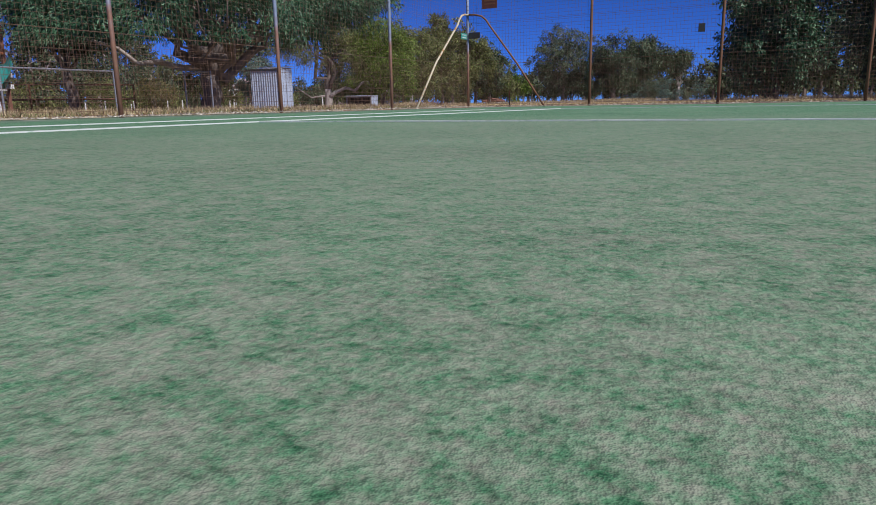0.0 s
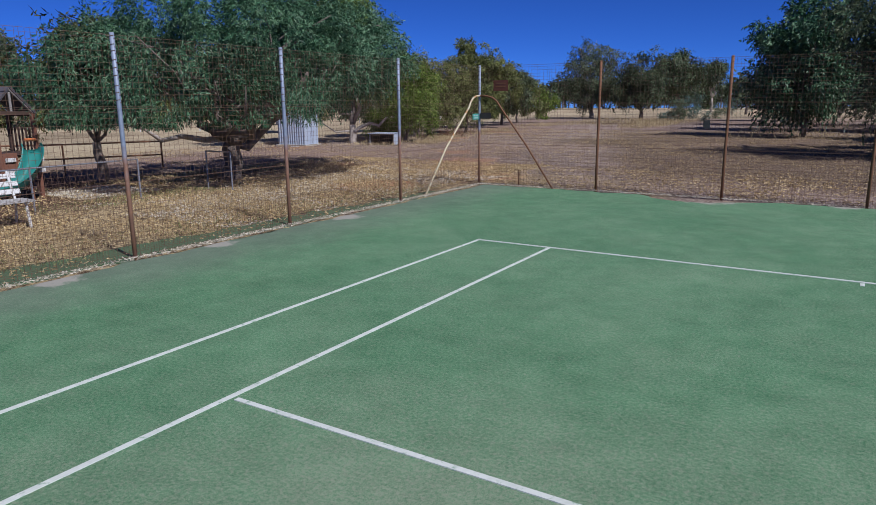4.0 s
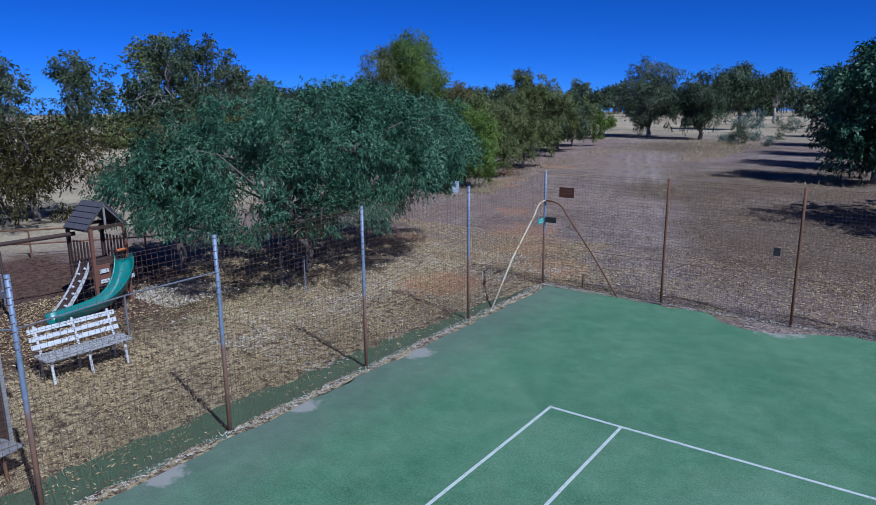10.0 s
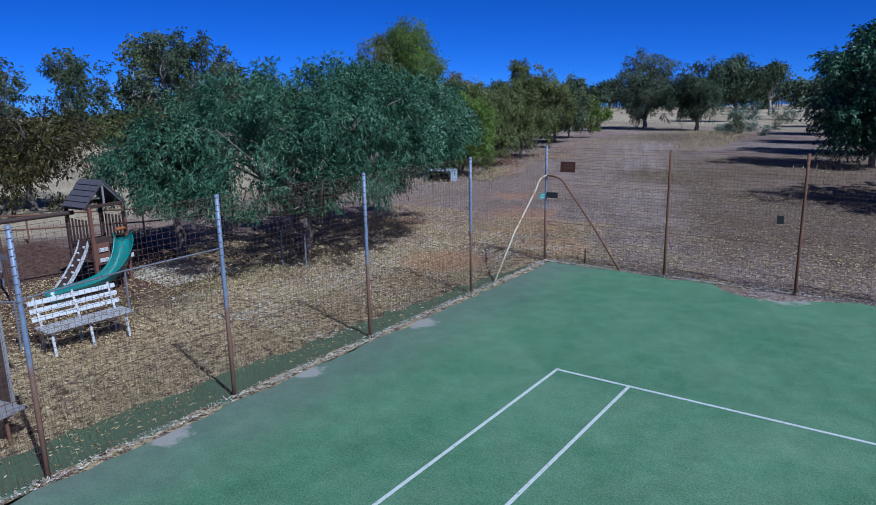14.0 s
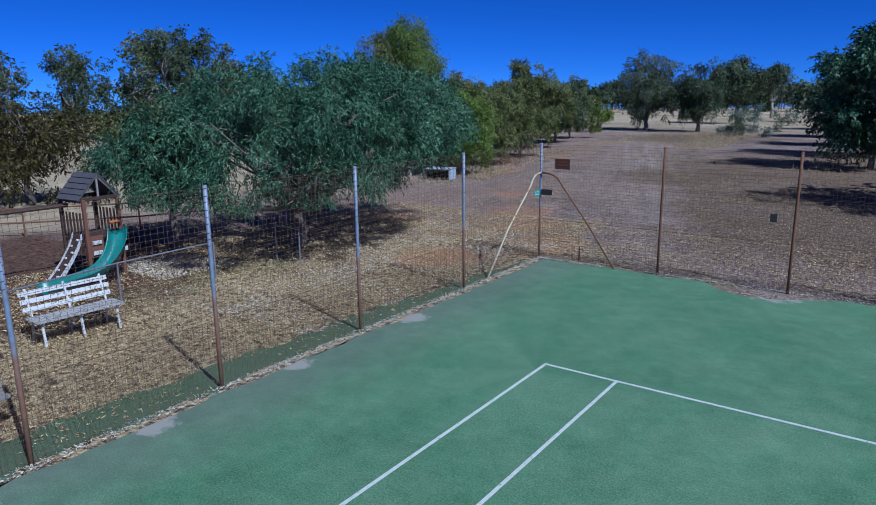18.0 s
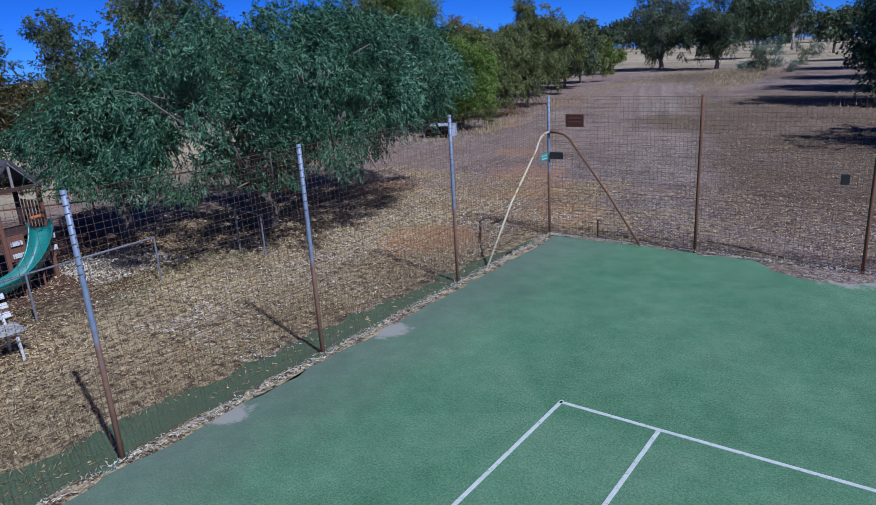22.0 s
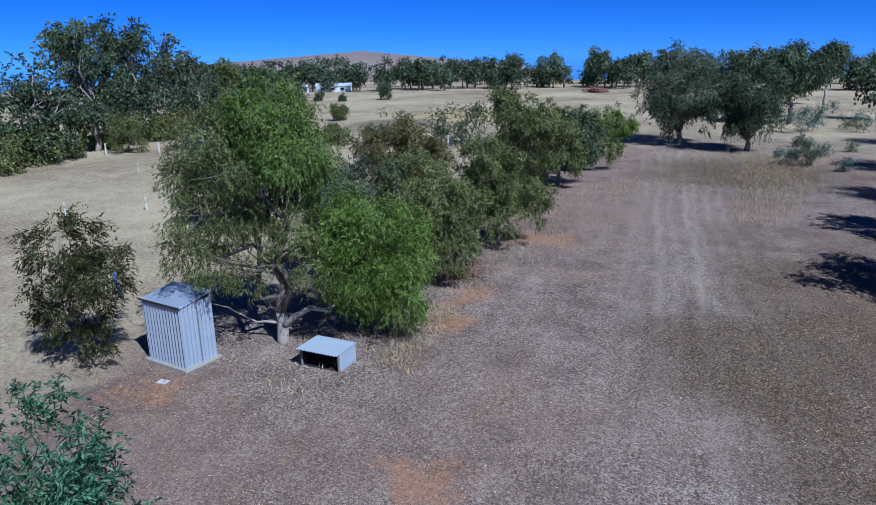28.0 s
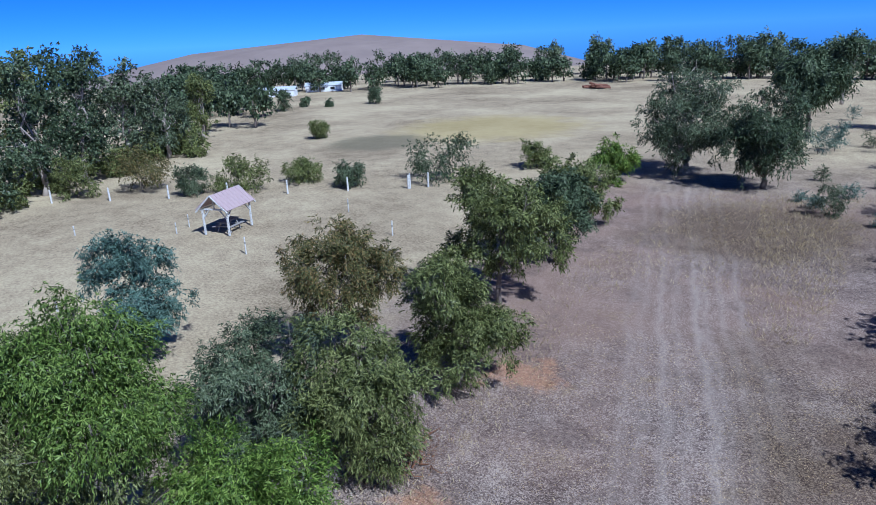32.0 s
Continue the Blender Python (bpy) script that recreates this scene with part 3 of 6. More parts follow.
# ---- foliage ----
def leaf_faces(rng, pos, axis, length, width, out=None, soft=0.6):
    """Narrow leaves as bent rhombs: pos is the stalk end, axis the way the leaf hangs."""
    n = len(pos)
    axis = axis / np.linalg.norm(axis, axis=1, keepdims=True)
    r = rng.normal(size=(n, 3))
    side = np.cross(axis, r)
    side /= np.linalg.norm(side, axis=1, keepdims=True) + 1e-9
    up = np.cross(side, axis)
    ln = (length * rng.uniform(0.6, 1.3, n))[:, None]
    wd = (width * rng.uniform(0.7, 1.3, n))[:, None] * 0.5
    if out is not None:
        side = np.where(np.sum(up * out, 1, keepdims=True) < 0, side, -side)
        up = np.cross(side, axis)
        up = np.where(np.sum(up * out, 1, keepdims=True) < 0, -up, up)
    v = np.empty((n, 4, 3))
    v[:, 0] = pos
    v[:, 1] = pos + axis * ln * 0.45 + side * wd + up * ln * 0.06
    v[:, 2] = pos + axis * ln - up * ln * 0.05
    v[:, 3] = pos + axis * ln * 0.45 - side * wd + up * ln * 0.06
    faces = np.arange(4 * n).reshape(n, 4)
    if out is None:
        return v.reshape(-1, 3), faces
    # turn every leaf's face outwards, and round its shading towards the clump's
    flat = np.cross(v[:, 2] - v[:, 0], v[:, 3] - v[:, 1])
    flat /= np.linalg.norm(flat, axis=1, keepdims=True) + 1e-9
    turn = np.sum(flat * out, 1) < 0
    faces[turn] = faces[turn][:, ::-1]
    flat[turn] *= -1
    nor = flat * (1 - soft) + out * soft
    nor /= np.linalg.norm(nor, axis=1, keepdims=True) + 1e-9
    return v.reshape(-1, 3), faces, np.repeat(nor, 4, 0)


def crown_points(rng, blobs, n, clump, fill=0.25, per_clump=110):
    """Leaf places in hanging clumps over a set of ellipsoids (cx, cy, cz, rx, ry, rz)."""
    b = np.array(blobs, float)
    area = (b[:, 3] * b[:, 4] * b[:, 5]) ** (2 / 3)
    per = np.maximum(5, (n / per_clump * area / area.sum()).astype(int))
    cen, out = [], []
    for q, k in zip(b, per):
        d = rng.normal(size=(k, 3))
        d /= np.linalg.norm(d, axis=1, keepdims=True)
        s = np.where(rng.random(k) < fill, rng.uniform(0.3, 0.8, k), rng.uniform(0.78, 1.12, k))[:, None]
        cen.append(q[:3] + d * q[3:] * s)
        out.append(d)
    cen, out = np.concatenate(cen), np.concatenate(out)
    size = rng.uniform(0.55, 1.35, len(cen))
    share = size ** 2 / (size ** 2).sum()
    idx = rng.choice(len(cen), n, p=share)
    spread = np.clip(rng.normal(size=(n, 3)), -1.6, 1.6) * clump * np.array([0.85, 0.85, 0.7]) * size[idx][:, None]
    spread[:, 2] -= np.abs(rng.normal(size=n)) * clump * 0.8
    return cen[idx] + spread, out[idx]


def sprays(rng, blobs, n, length, clump, droop, fill, per=12, long=1.0, loose=0.42, gather=26):
    """Leaves set along short hanging twigs, the twigs gathered in clumps over the crown."""
    m = n // per
    pos, out = crown_points(rng, blobs, m, clump, fill, gather)
    down = np.array([0, 0, -1.0])
    way = out * 0.75 + rng.normal(size=(m, 3)) * 0.4 + down * 0.15
    way /= np.linalg.norm(way, axis=1, keepdims=True)
    run = (length * long * rng.uniform(1.2, 2.6, m))[:, None, None]
    s = (np.arange(per)[None, :] + rng.random((m, per)))[:, :, None] / per
    at = pos[:, None] + way[:, None] * run * s + down * run * 0.55 * droop * s * s
    side = rng.normal(size=(m, per, 3))
    axis = way[:, None] * 0.7 + side * loose + down * droop * (0.35 + 0.6 * s)
    return at.reshape(-1, 3), axis.reshape(-1, 3), np.repeat(out, per, 0)


def rounded(out, rng):
    """Directions out of a clump, a little upwards and uneven."""
    d = out + np.array([0, 0, 0.25]) + rng.normal(size=out.shape) * 0.25
    return d / (np.linalg.norm(d, axis=1, keepdims=True) + 1e-9)


def crown(rng, blobs, n, length, width, clump, material, parent, droop=1.0, floor=0.15, fill=0.25, name="crown"):
    if name != "wattle_crown":
        n, width = int(n * 0.74), width * 1.08
    if length < 0.3:
        pos, axis, out = sprays(rng, blobs, n, length, clump, droop, fill, *((12, 1.05, 0.45, 26) if name == "wattle_crown" else (7, 0.8, 0.5, 24)))
        keep = pos[:, 2] > floor
        v, f, nor = leaf_faces(rng, pos[keep], axis[keep], length, width, rounded(out[keep], rng), 0.4 if name == "wattle_crown" else 0.48)
        return raw(name.replace("wattle_", ""), v, f, material, parent, "", nor)
    pos, out = crown_points(rng, blobs, n, clump, fill, max(40, min(240, n / 200)))
    axis = out * 0.45 + rng.normal(size=pos.shape) * 0.55 + np.array([0, 0, -droop])
    keep = pos[:, 2] > floor
    v, f, nor = leaf_faces(rng, pos[keep], axis[keep], length, width, rounded(out[keep], rng), 0.65)
    return raw(name, v, f, material, parent, "", nor)


def bough(bm, rng, start, end, r0, r1, wobble=0.08, seg=7, steps=5):
    a, b = Vector(start), Vector(end)
    ln = (b - a).length
    pts = [a.lerp(b, i / steps) + Vector(rng.normal(size=3)) * ln * wobble * (0 < i < steps) for i in range(steps + 1)]
    tube(bm, pts, [r0 + (r1 - r0) * i / steps for i in range(steps + 1)], seg)
    return pts


def trunk(rng, blobs, r, forks, material, parent, split=0.3, lean=(0, 0)):
    """A tapered trunk that forks low into limbs, each reaching into one clump of the crown and branching there."""
    top = max(q[2] for q in blobs)
    fork = Vector((lean[0] * 0.4, lean[1] * 0.4, top * split))
    bm = bmesh.new()
    bough(bm, rng, (0, 0, -0.15), fork, r * 1.25, r * 0.85, 0.04, 9, 4)
    part("trunk", bm, material, parent, smooth=True)
    order = list(range(len(blobs)))
    rng.shuffle(order)
    for i in order[:forks]:
        q = blobs[i]
        bm = bmesh.new()
        end = Vector((q[0], q[1], q[2] + q[5] * 0.3))
        pts = bough(bm, rng, fork, end, r * 0.42, r * 0.1, 0.065, 6)
        for _ in range(4):
            s = pts[rng.integers(2, 5)]
            d = rng.normal(size=3)
            e = Vector((q[0] + d[0] * q[3] * 0.5, q[1] + d[1] * q[4] * 0.5, q[2] + d[2] * q[5] * 0.4))
            bough(bm, rng, s, e, r * 0.15, r * 0.03, 0.12, 4, 3)
        part("limb", bm, material, parent, smooth=True)


def round_blobs(rng, h, w, k, low=0.3, squash=0.8):
    """An uneven crown: a loose core and clumps of many sizes set round and over it."""
    mid = h * (low + 1) / 2
    rz = h * (1 - low) / 2
    out = [(0, 0, mid * 0.96, w * 0.27, w * 0.27, rz * 0.62)]
    for i in range(int(k * 1.5)):
        a = 2.4 * i + rng.uniform(0, 0.9)
        t = rng.uniform(-0.85, 0.95)
        s = rng.uniform(0.10, 0.22) * w
        ring = (w * 0.5 - s) * math.sqrt(max(0.08, 1 - t * t * 0.85)) * rng.uniform(0.62, 1.06)
        out.append((math.cos(a) * ring, math.sin(a) * ring, mid + t * (rz - s * squash * 0.7), s, s, s * squash * rng.uniform(0.8, 1.2)))
    return out


def tree(name, x, y, h, w, leaf, n, seed, label, category="tree", group="", k=9, low=0.3, length=0.2, width=0.05, clump=0.28, bark=M_BARK, r=0.12, forks=5, droop=0.6, split=0.3, blobs=None, z=0.0, fill=0.25):
    rng = np.random.default_rng(seed)
    e = thing(name, x, y, z, 0, label, category, group)
    bl = blobs or round_blobs(rng, h, w, k, low)
    trunk(rng, bl, r, forks, bark, e, split)
    crown(rng, bl, n, length, width, clump, leaf, e, droop, 0.1, fill)
    return e

# ---- ground ----
SIDE_X, BACK_Y = -3.36, 6.56


def ground_height(x, y):
    """Flat round the court, with slight hollows; a long bald hill far off."""
    x, y = np.asarray(x, float), np.asarray(y, float)
    d = np.hypot(x + 2, y + 5)
    swell = 0.35 * np.sin(x * 0.031 + 1.2) * np.sin(y * 0.027 + 0.4) * np.clip((d - 45) / 60, 0, 1)
    u, v = x * -0.664 + y * 0.748, x * 0.748 + y * 0.664
    fall = np.clip((d - 260) / 420, 0, 1)
    valley = -48 * fall * fall * (3 - 2 * fall) - 0.036 * np.clip(d - 600, 0, None)
    wide = np.where(v < 85, 310.0, 190.0)
    hill = 61 * np.exp(-((u - 860) / 240) ** 2 - (np.abs(v - 85) / wide) ** 2.4) + 42 * np.exp(-((u - 900) / 240) ** 2 - ((v + 250) / 260) ** 2)
    swell = swell + valley
    return swell + hill - 0.02


def ground():
    near_x, near_y = np.arange(-34, 20.01, 0.6), np.arange(-24, 70.01, 0.6)
    far = np.array([12, 30, 55, 90, 140, 210, 300, 420, 560, 700, 850, 1000, 1150, 1300, 1500, 1800, 2400, 3200, 4200.0])
    xs = np.concatenate([near_x[0] - far[::-1], near_x, near_x[-1] + far])
    ys = np.concatenate([near_y[0] - far[::-1], near_y, near_y[-1] + far])
    gx, gy = np.meshgrid(xs, ys)
    gz = ground_height(gx, gy)
    rng = np.random.default_rng(5)
    rough = rng.normal(size=gx.shape) * 0.012
    court = (gx > SIDE_X - 0.3) & (gy < BACK_Y + 0.3) & (gx < 15)
    far_off = (np.abs(gx + 7) > 30) | (np.abs(gy - 20) > 48)
    rough[court | far_off] = 0
    gz = gz + rough - 0.012 * court
    nx, ny = len(xs), len(ys)
    i = np.arange((nx - 1) * (ny - 1))
    a = i // (nx - 1) * nx + i % (nx - 1)
    ob = raw("ground", np.stack([gx, gy, gz], -1).reshape(-1, 3), np.stack([a, a + 1, a + nx + 1, a + nx], 1), M_GROUND)
    ob.data.shade_smooth()
    return tagged(ob, "dry reddish-brown earth with straw, leaf litter and pale paddock grass", "ground", kind="structure")


ground()


def ragged_sheet(name, outline, z, material, parent, seed, jag=0.12, step=0.25):
    """A thin sheet with a ragged rim, a few millimetres thick."""
    rng = np.random.default_rng(seed)
    bm = bmesh.new()
    rim = []
    n = len(outline)
    for i in range(n):
        a, b = Vector(outline[i]), Vector(outline[(i + 1) % n])
        m = max(1, int((b - a).length / step))
        for k in range(m):
            p = a.lerp(b, k / m) + Vector(rng.normal(size=2)) * jag * 0.5
            rim.append((p.x, p.y))
    top = [bm.verts.new((px, py, z)) for px, py in rim]
    low = [bm.verts.new((px, py, z - 0.03)) for px, py in rim]
    bm.faces.new(top)
    for i in range(len(rim)):
        j = (i + 1) % len(rim)
        bm.faces.new((low[i], low[j], top[j], top[i]))
    bmesh.ops.triangulate(bm, faces=[f for f in bm.faces if len(f.verts) > 4])
    return part(name, bm, material, parent)


def court():
    e = thing("tennis_court", 0, 0, 0, 0, "green sand-filled synthetic turf tennis court with white lines", "tennis court", kind="structure")
    ragged_sheet("turf", [(SIDE_X + 0.1, -32), (14.5, -32), (14.5, BACK_Y - 0.12), (3.5, BACK_Y - 0.1), (2.9, BACK_Y - 0.36), (2.3, BACK_Y - 0.75), (1.6, BACK_Y - 0.8), (1.1, BACK_Y - 0.5), (0.7, BACK_Y - 0.14), (SIDE_X + 0.22, BACK_Y - 0.12)], 0.0, M_TURF, e, 3, 0.06)
    ragged_sheet("turf_apron", [(SIDE_X - 0.05, -12), (SIDE_X - 0.05, BACK_Y - 0.5), (SIDE_X - 0.35, 4.5), (SIDE_X - 0.55, 1.0), (SIDE_X - 0.8, -3.0), (SIDE_X - 0.95, -6.5), (SIDE_X - 1.0, -12)], -0.004, M_TURF, e, 4, 0.12)
    w, base, mid = 0.044, 0.3, 4.9
    for cx, cy, sx, sy in ((0.03, base - 11.6, w, 23.2), (1.16, base - 11.6 - w, w, 23.2 - w), (mid * 2 - 1.2, base - 11.6 - w, w, 23.2 - w), (mid * 2, base - 11.6, w, 23.2),
                           (mid, base - 0.04, mid * 2 - w, w * 1.1), (mid, -5.485, mid * 2 - 2.4 - w, w), (mid, -11.0, w, 10.9), (mid, base - 0.16, w, 0.13)):
        part("court_line", block(cx, cy, 0.002, sx, sy, 0.008, 0), M_LINE, e)


court()


# ---- court fence ----
def post_shape(h, r=0.03):
    return pipe([(0, 0, -0.2), (0, 0, h * 0.35), (0, 0, h * 0.7), (0, 0, h)], r, 10)


def wires(lines, r):
    """Straight three-sided wires, all in one mesh."""
    v, f = [], []
    for a, b in lines:
        a, b = np.array(a, float), np.array(b, float)
        d = (b - a) / np.linalg.norm(b - a)
        s = np.cross(d, [0.31, 0.83, 0.46])
        s /= np.linalg.norm(s)
        u = np.cross(d, s)
        k = len(v)
        for end in (a, b):
            for q in range(3):
                v.append(end + (s * math.cos(q * 2.0944) + u * math.sin(q * 2.0944)) * r)
        f += [(k + q, k + (q + 1) % 3, k + 3 + (q + 1) % 3, k + 3 + q) for q in range(3)]
    return v, f


def court_fence():
    e = thing("court_fence", 0, 0, 0, 0, "tall tennis court fence of galvanised pipe posts and rusty wire netting", "fence", kind="structure")
    side = [(SIDE_X, y) for y in (-11.0, -8.3, -5.65, -3.1, -0.18, 3.1)]
    back = [(x, BACK_Y) for x in (-0.33, 2.37, 4.95, 7.8, 10.7, 13.8)]
    pts = side + [(SIDE_X, BACK_Y)] + back
    rng = np.random.default_rng(11)
    h = 2.88
    for i, (x, y) in enumerate(pts):
        p = part("post", post_shape(h), M_POST if i <= 6 else M_RUST, e, "galvanised pipe post with rust low down" if i <= 6 else "rust-brown pipe post", True)
        p.location = (x, y, 0)
        bm = bmesh.new()
        for k in range(9):
            z = h - 0.05 - k * 0.1 - rng.uniform(0, 0.03)
            tube(bm, [(0.034 * math.cos(a), 0.034 * math.sin(a), z + a * 0.006) for a in np.linspace(0, 6.28, 9)], 0.004, 4)
        w = part("wire_tie", bm, M_WIRE, p)
    for (x0, y0), (x1, y1) in zip(pts, pts[1:]):
        a, b = np.array([x0, y0, 0.0]), np.array([x1, y1, 0.0])
        ln = np.linalg.norm(b - a)
        n = int(ln / 0.075)
        fine = []
        for k in range(1, n):
            q = a + (b - a) * k / n
            wob = rng.normal() * 0.008
            fine.append((q + (wob, wob, 0.03), q + (-wob, -wob, h - 0.04)))
        for z in np.arange(0.03, h - 0.02, 0.075):
            fine.append((a + (0, 0, z + rng.normal() * 0.004), b + (0, 0, z + rng.normal() * 0.004)))
        raw("netting", *wires(fine, 0.0021), M_WIRE, e)
        low = []
        for k in range(1, int(ln / 0.042)):
            q = a + (b - a) * k * 0.042 / ln
            low.append((q + (0, 0, 0.02), q + (0, 0, 0.92)))
        for z in np.arange(0.03, 0.93, 0.05):
            low.append((a + (0, 0, z), b + (0, 0, z)))
        raw("lower_netting", *wires(low, 0.0012), M_WIRE, e)
        raw("line_wire", *wires([(a + (0, 0, z), b + (0, 0, z)) for z in (0.08, 1.0, 1.95, h - 0.03)], 0.003), M_WIRE, e)
    # corner stays: pipes bent over at the post
    c = Vector((SIDE_X, BACK_Y, 0))
    for d, reach, mat in ((Vector((0, -1, 0)), 2.6, M_YELLOW), (Vector((1, 0, 0)), 2.02, M_RUST)):
        off = Vector((0.03, -0.03, 0))
        run = [c + off + d * s + Vector((0, 0, z)) for s, z in ((0.0, 2.16), (0.18, 2.15), (0.34, 2.11), (0.46, 2.02), (0.56, 1.88), (reach * 0.62, 1.0), (reach, -0.1))]
        part("corner_stay", pipe(run, 0.022, 8), mat, e, "bent pipe stay with flaking yellow paint" if mat == M_YELLOW else "bent rusty pipe stay", True)
    stake = part("stake", block(0, 0, 0.18, 0.03, 0.02, 0.4, 0.004), M_RUST, e)
    stake.location = (-2.32, BACK_Y + 0.12, 0)


court_fence()


def court_signs():
    s = thing("brown_sign", -2.78, BACK_Y - 0.012, 2.39, 0, "small rust-brown metal plate wired to the court fence", "sign")
    part("plate", block(0, 0, 0, 0.39, 0.01, 0.25, 0.003), M_BROWNSIGN, s)
    for z in (0.05, -0.02):
        part("letter_bar", block(0, -0.0065, z, 0.27, 0.003, 0.03, 0), M_RUST, s)
    for x in (-0.17, 0.17):
        part("wire_loop", pipe([(x, -0.008, 0.1), (x, 0.012, 0.13), (x, 0.02, 0.1)], 0.003, 4), M_WIRE, s)
    d = thing("dark_sign", 1.97, BACK_Y - 0.012, 1.52, 4, "small dark square tag hanging on the court fence", "sign")
    part("plate", block(0, 0, 0, 0.13, 0.01, 0.17, 0.003), M_DARK, d)
    part("wire_loop", pipe([(0, -0.006, 0.06), (0, 0.012, 0.1), (0, 0.02, 0.06)], 0.003, 4), M_WIRE, d)
    g = thing("corner_plates", SIDE_X, BACK_Y, 1.66, 0, "pair of small teal name plates clamped to the corner post", "sign")
    part("plate", block(-0.005, -0.19, 0.0, 0.008, 0.3, 0.14, 0.002), M_TEAL, g)
    part("plate", block(0.19, -0.04, 0.02, 0.3, 0.008, 0.14, 0.002), M_DARK, g, "dark back plate")
    for z in (0.03, -0.03):
        part("letter_bar", block(-0.0005, -0.19, z, 0.004, 0.2, 0.02, 0), M_WHITE, g)
    part("clamp", pipe([(0, 0, -0.06), (0, 0, 0.06)], 0.038, 10), M_GALV, g)


court_signs()


# ---- playground side ----
def slat_bench(name, x, y, rz, length, seat_mat, back_mat, leg_mat, label, backrest=True):
    e = thing(name, x, y, 0, rz, label, "bench")
    rng = np.random.default_rng(int(abs(x * 100)))
    for k in range(4):
        part("seat_slat", block(-0.19 + k * 0.125, 0, 0.43, 0.1, length, 0.032, 0.005), seat_mat, e)
    if backrest:
        for k in range(3):
            b = part("back_slat", block(0, 0, 0, 0.028, length, 0.085, 0.005), back_mat, e)
            b.matrix_basis = pose(-0.285 - k * 0.05, 0, 0.56 + k * 0.13, 0, -18 + rng.uniform(-1, 1), 0)
    for yy in (-length * 0.42, 0, length * 0.42):
        f = new("leg_frame")
        f.parent = e
        part("front_leg", pipe([(0.2, yy, -0.02), (0.13, yy, 0.42)], 0.024, 8), leg_mat, f)
        part("rear_leg", pipe([(-0.3, yy, -0.02), (-0.22, yy, 0.42), (-0.41, yy, 0.9)], 0.022, 8), leg_mat, f)
        part("seat_bearer", block(-0.02, yy, 0.4, 0.46, 0.04, 0.035, 0.004), leg_mat, f)
    return e


slat_bench("park_bench", -7.3, -3.12, -2, 1.5, M_PALEWOOD, M_WHITE, M_WHITE, "white slatted timber bench with flaking paint on dry ground")


def old_table():
    e = thing("slatted_table", -4.75, -6.05, 0, 14, "low grey weathered slatted table beside the court fence", "table")
    for k in range(6):
        part("board", block(-0.36 + k * 0.145, 0, 0.42, 0.125, 1.3, 0.03, 0.004), M_GREYWOOD, e)
    for yy in (-0.45, 0.45):
        part("bearer", block(0, yy, 0.385, 0.8, 0.06, 0.04, 0.004), M_GREYWOOD, e)
        for xx in (-0.32, 0.32):
            part("leg", pipe([(xx, yy, -0.02), (xx * 0.9, yy, 0.37)], 0.024, 8), M_RUST, e, "rust-orange pipe leg")


old_table()


def dark_hut():
    e = thing("timber_hut", -7.0, -6.6, 0, 0, "dark brown weatherboard hut with a dark flat roof", "hut")
    wx, wy, h = 2.9, 3.0, 2.1
    part("floor_slab", block(0, 0, 0.02, wx, wy, 0.1, 0.01), M_CONC, e)
    for sgn in (-1, 1):
        for k in range(14):
            part("board", block(sgn * (wx / 2), 0, 0.14 + k * 0.145, 0.03, wy - 0.02, 0.14, 0.004, pose(0, 0, 0, 0, 0, 0)), M_BROWNWOOD, e)
            part("board", block(0, sgn * (wy / 2), 0.14 + k * 0.145, wx - 0.02, 0.03, 0.14, 0.004), M_BROWNWOOD, e)
        for s2 in (-1, 1):
            part("corner_trim", block(sgn * (wx / 2 + 0.012), s2 * (wy / 2 + 0.012), 1.05, 0.05, 0.05, 2.1, 0.004), M_GREYWOOD, e)
    bm = bmesh.new()
    box(bm, 0, 0, h + 0.14, wx + 0.3, wy + 0.3, 0.04, 0.0, pose(0, 0, 0, 0, 3, 0))
    part("roof", bm, M_SHINGLE, e)


dark_hut()


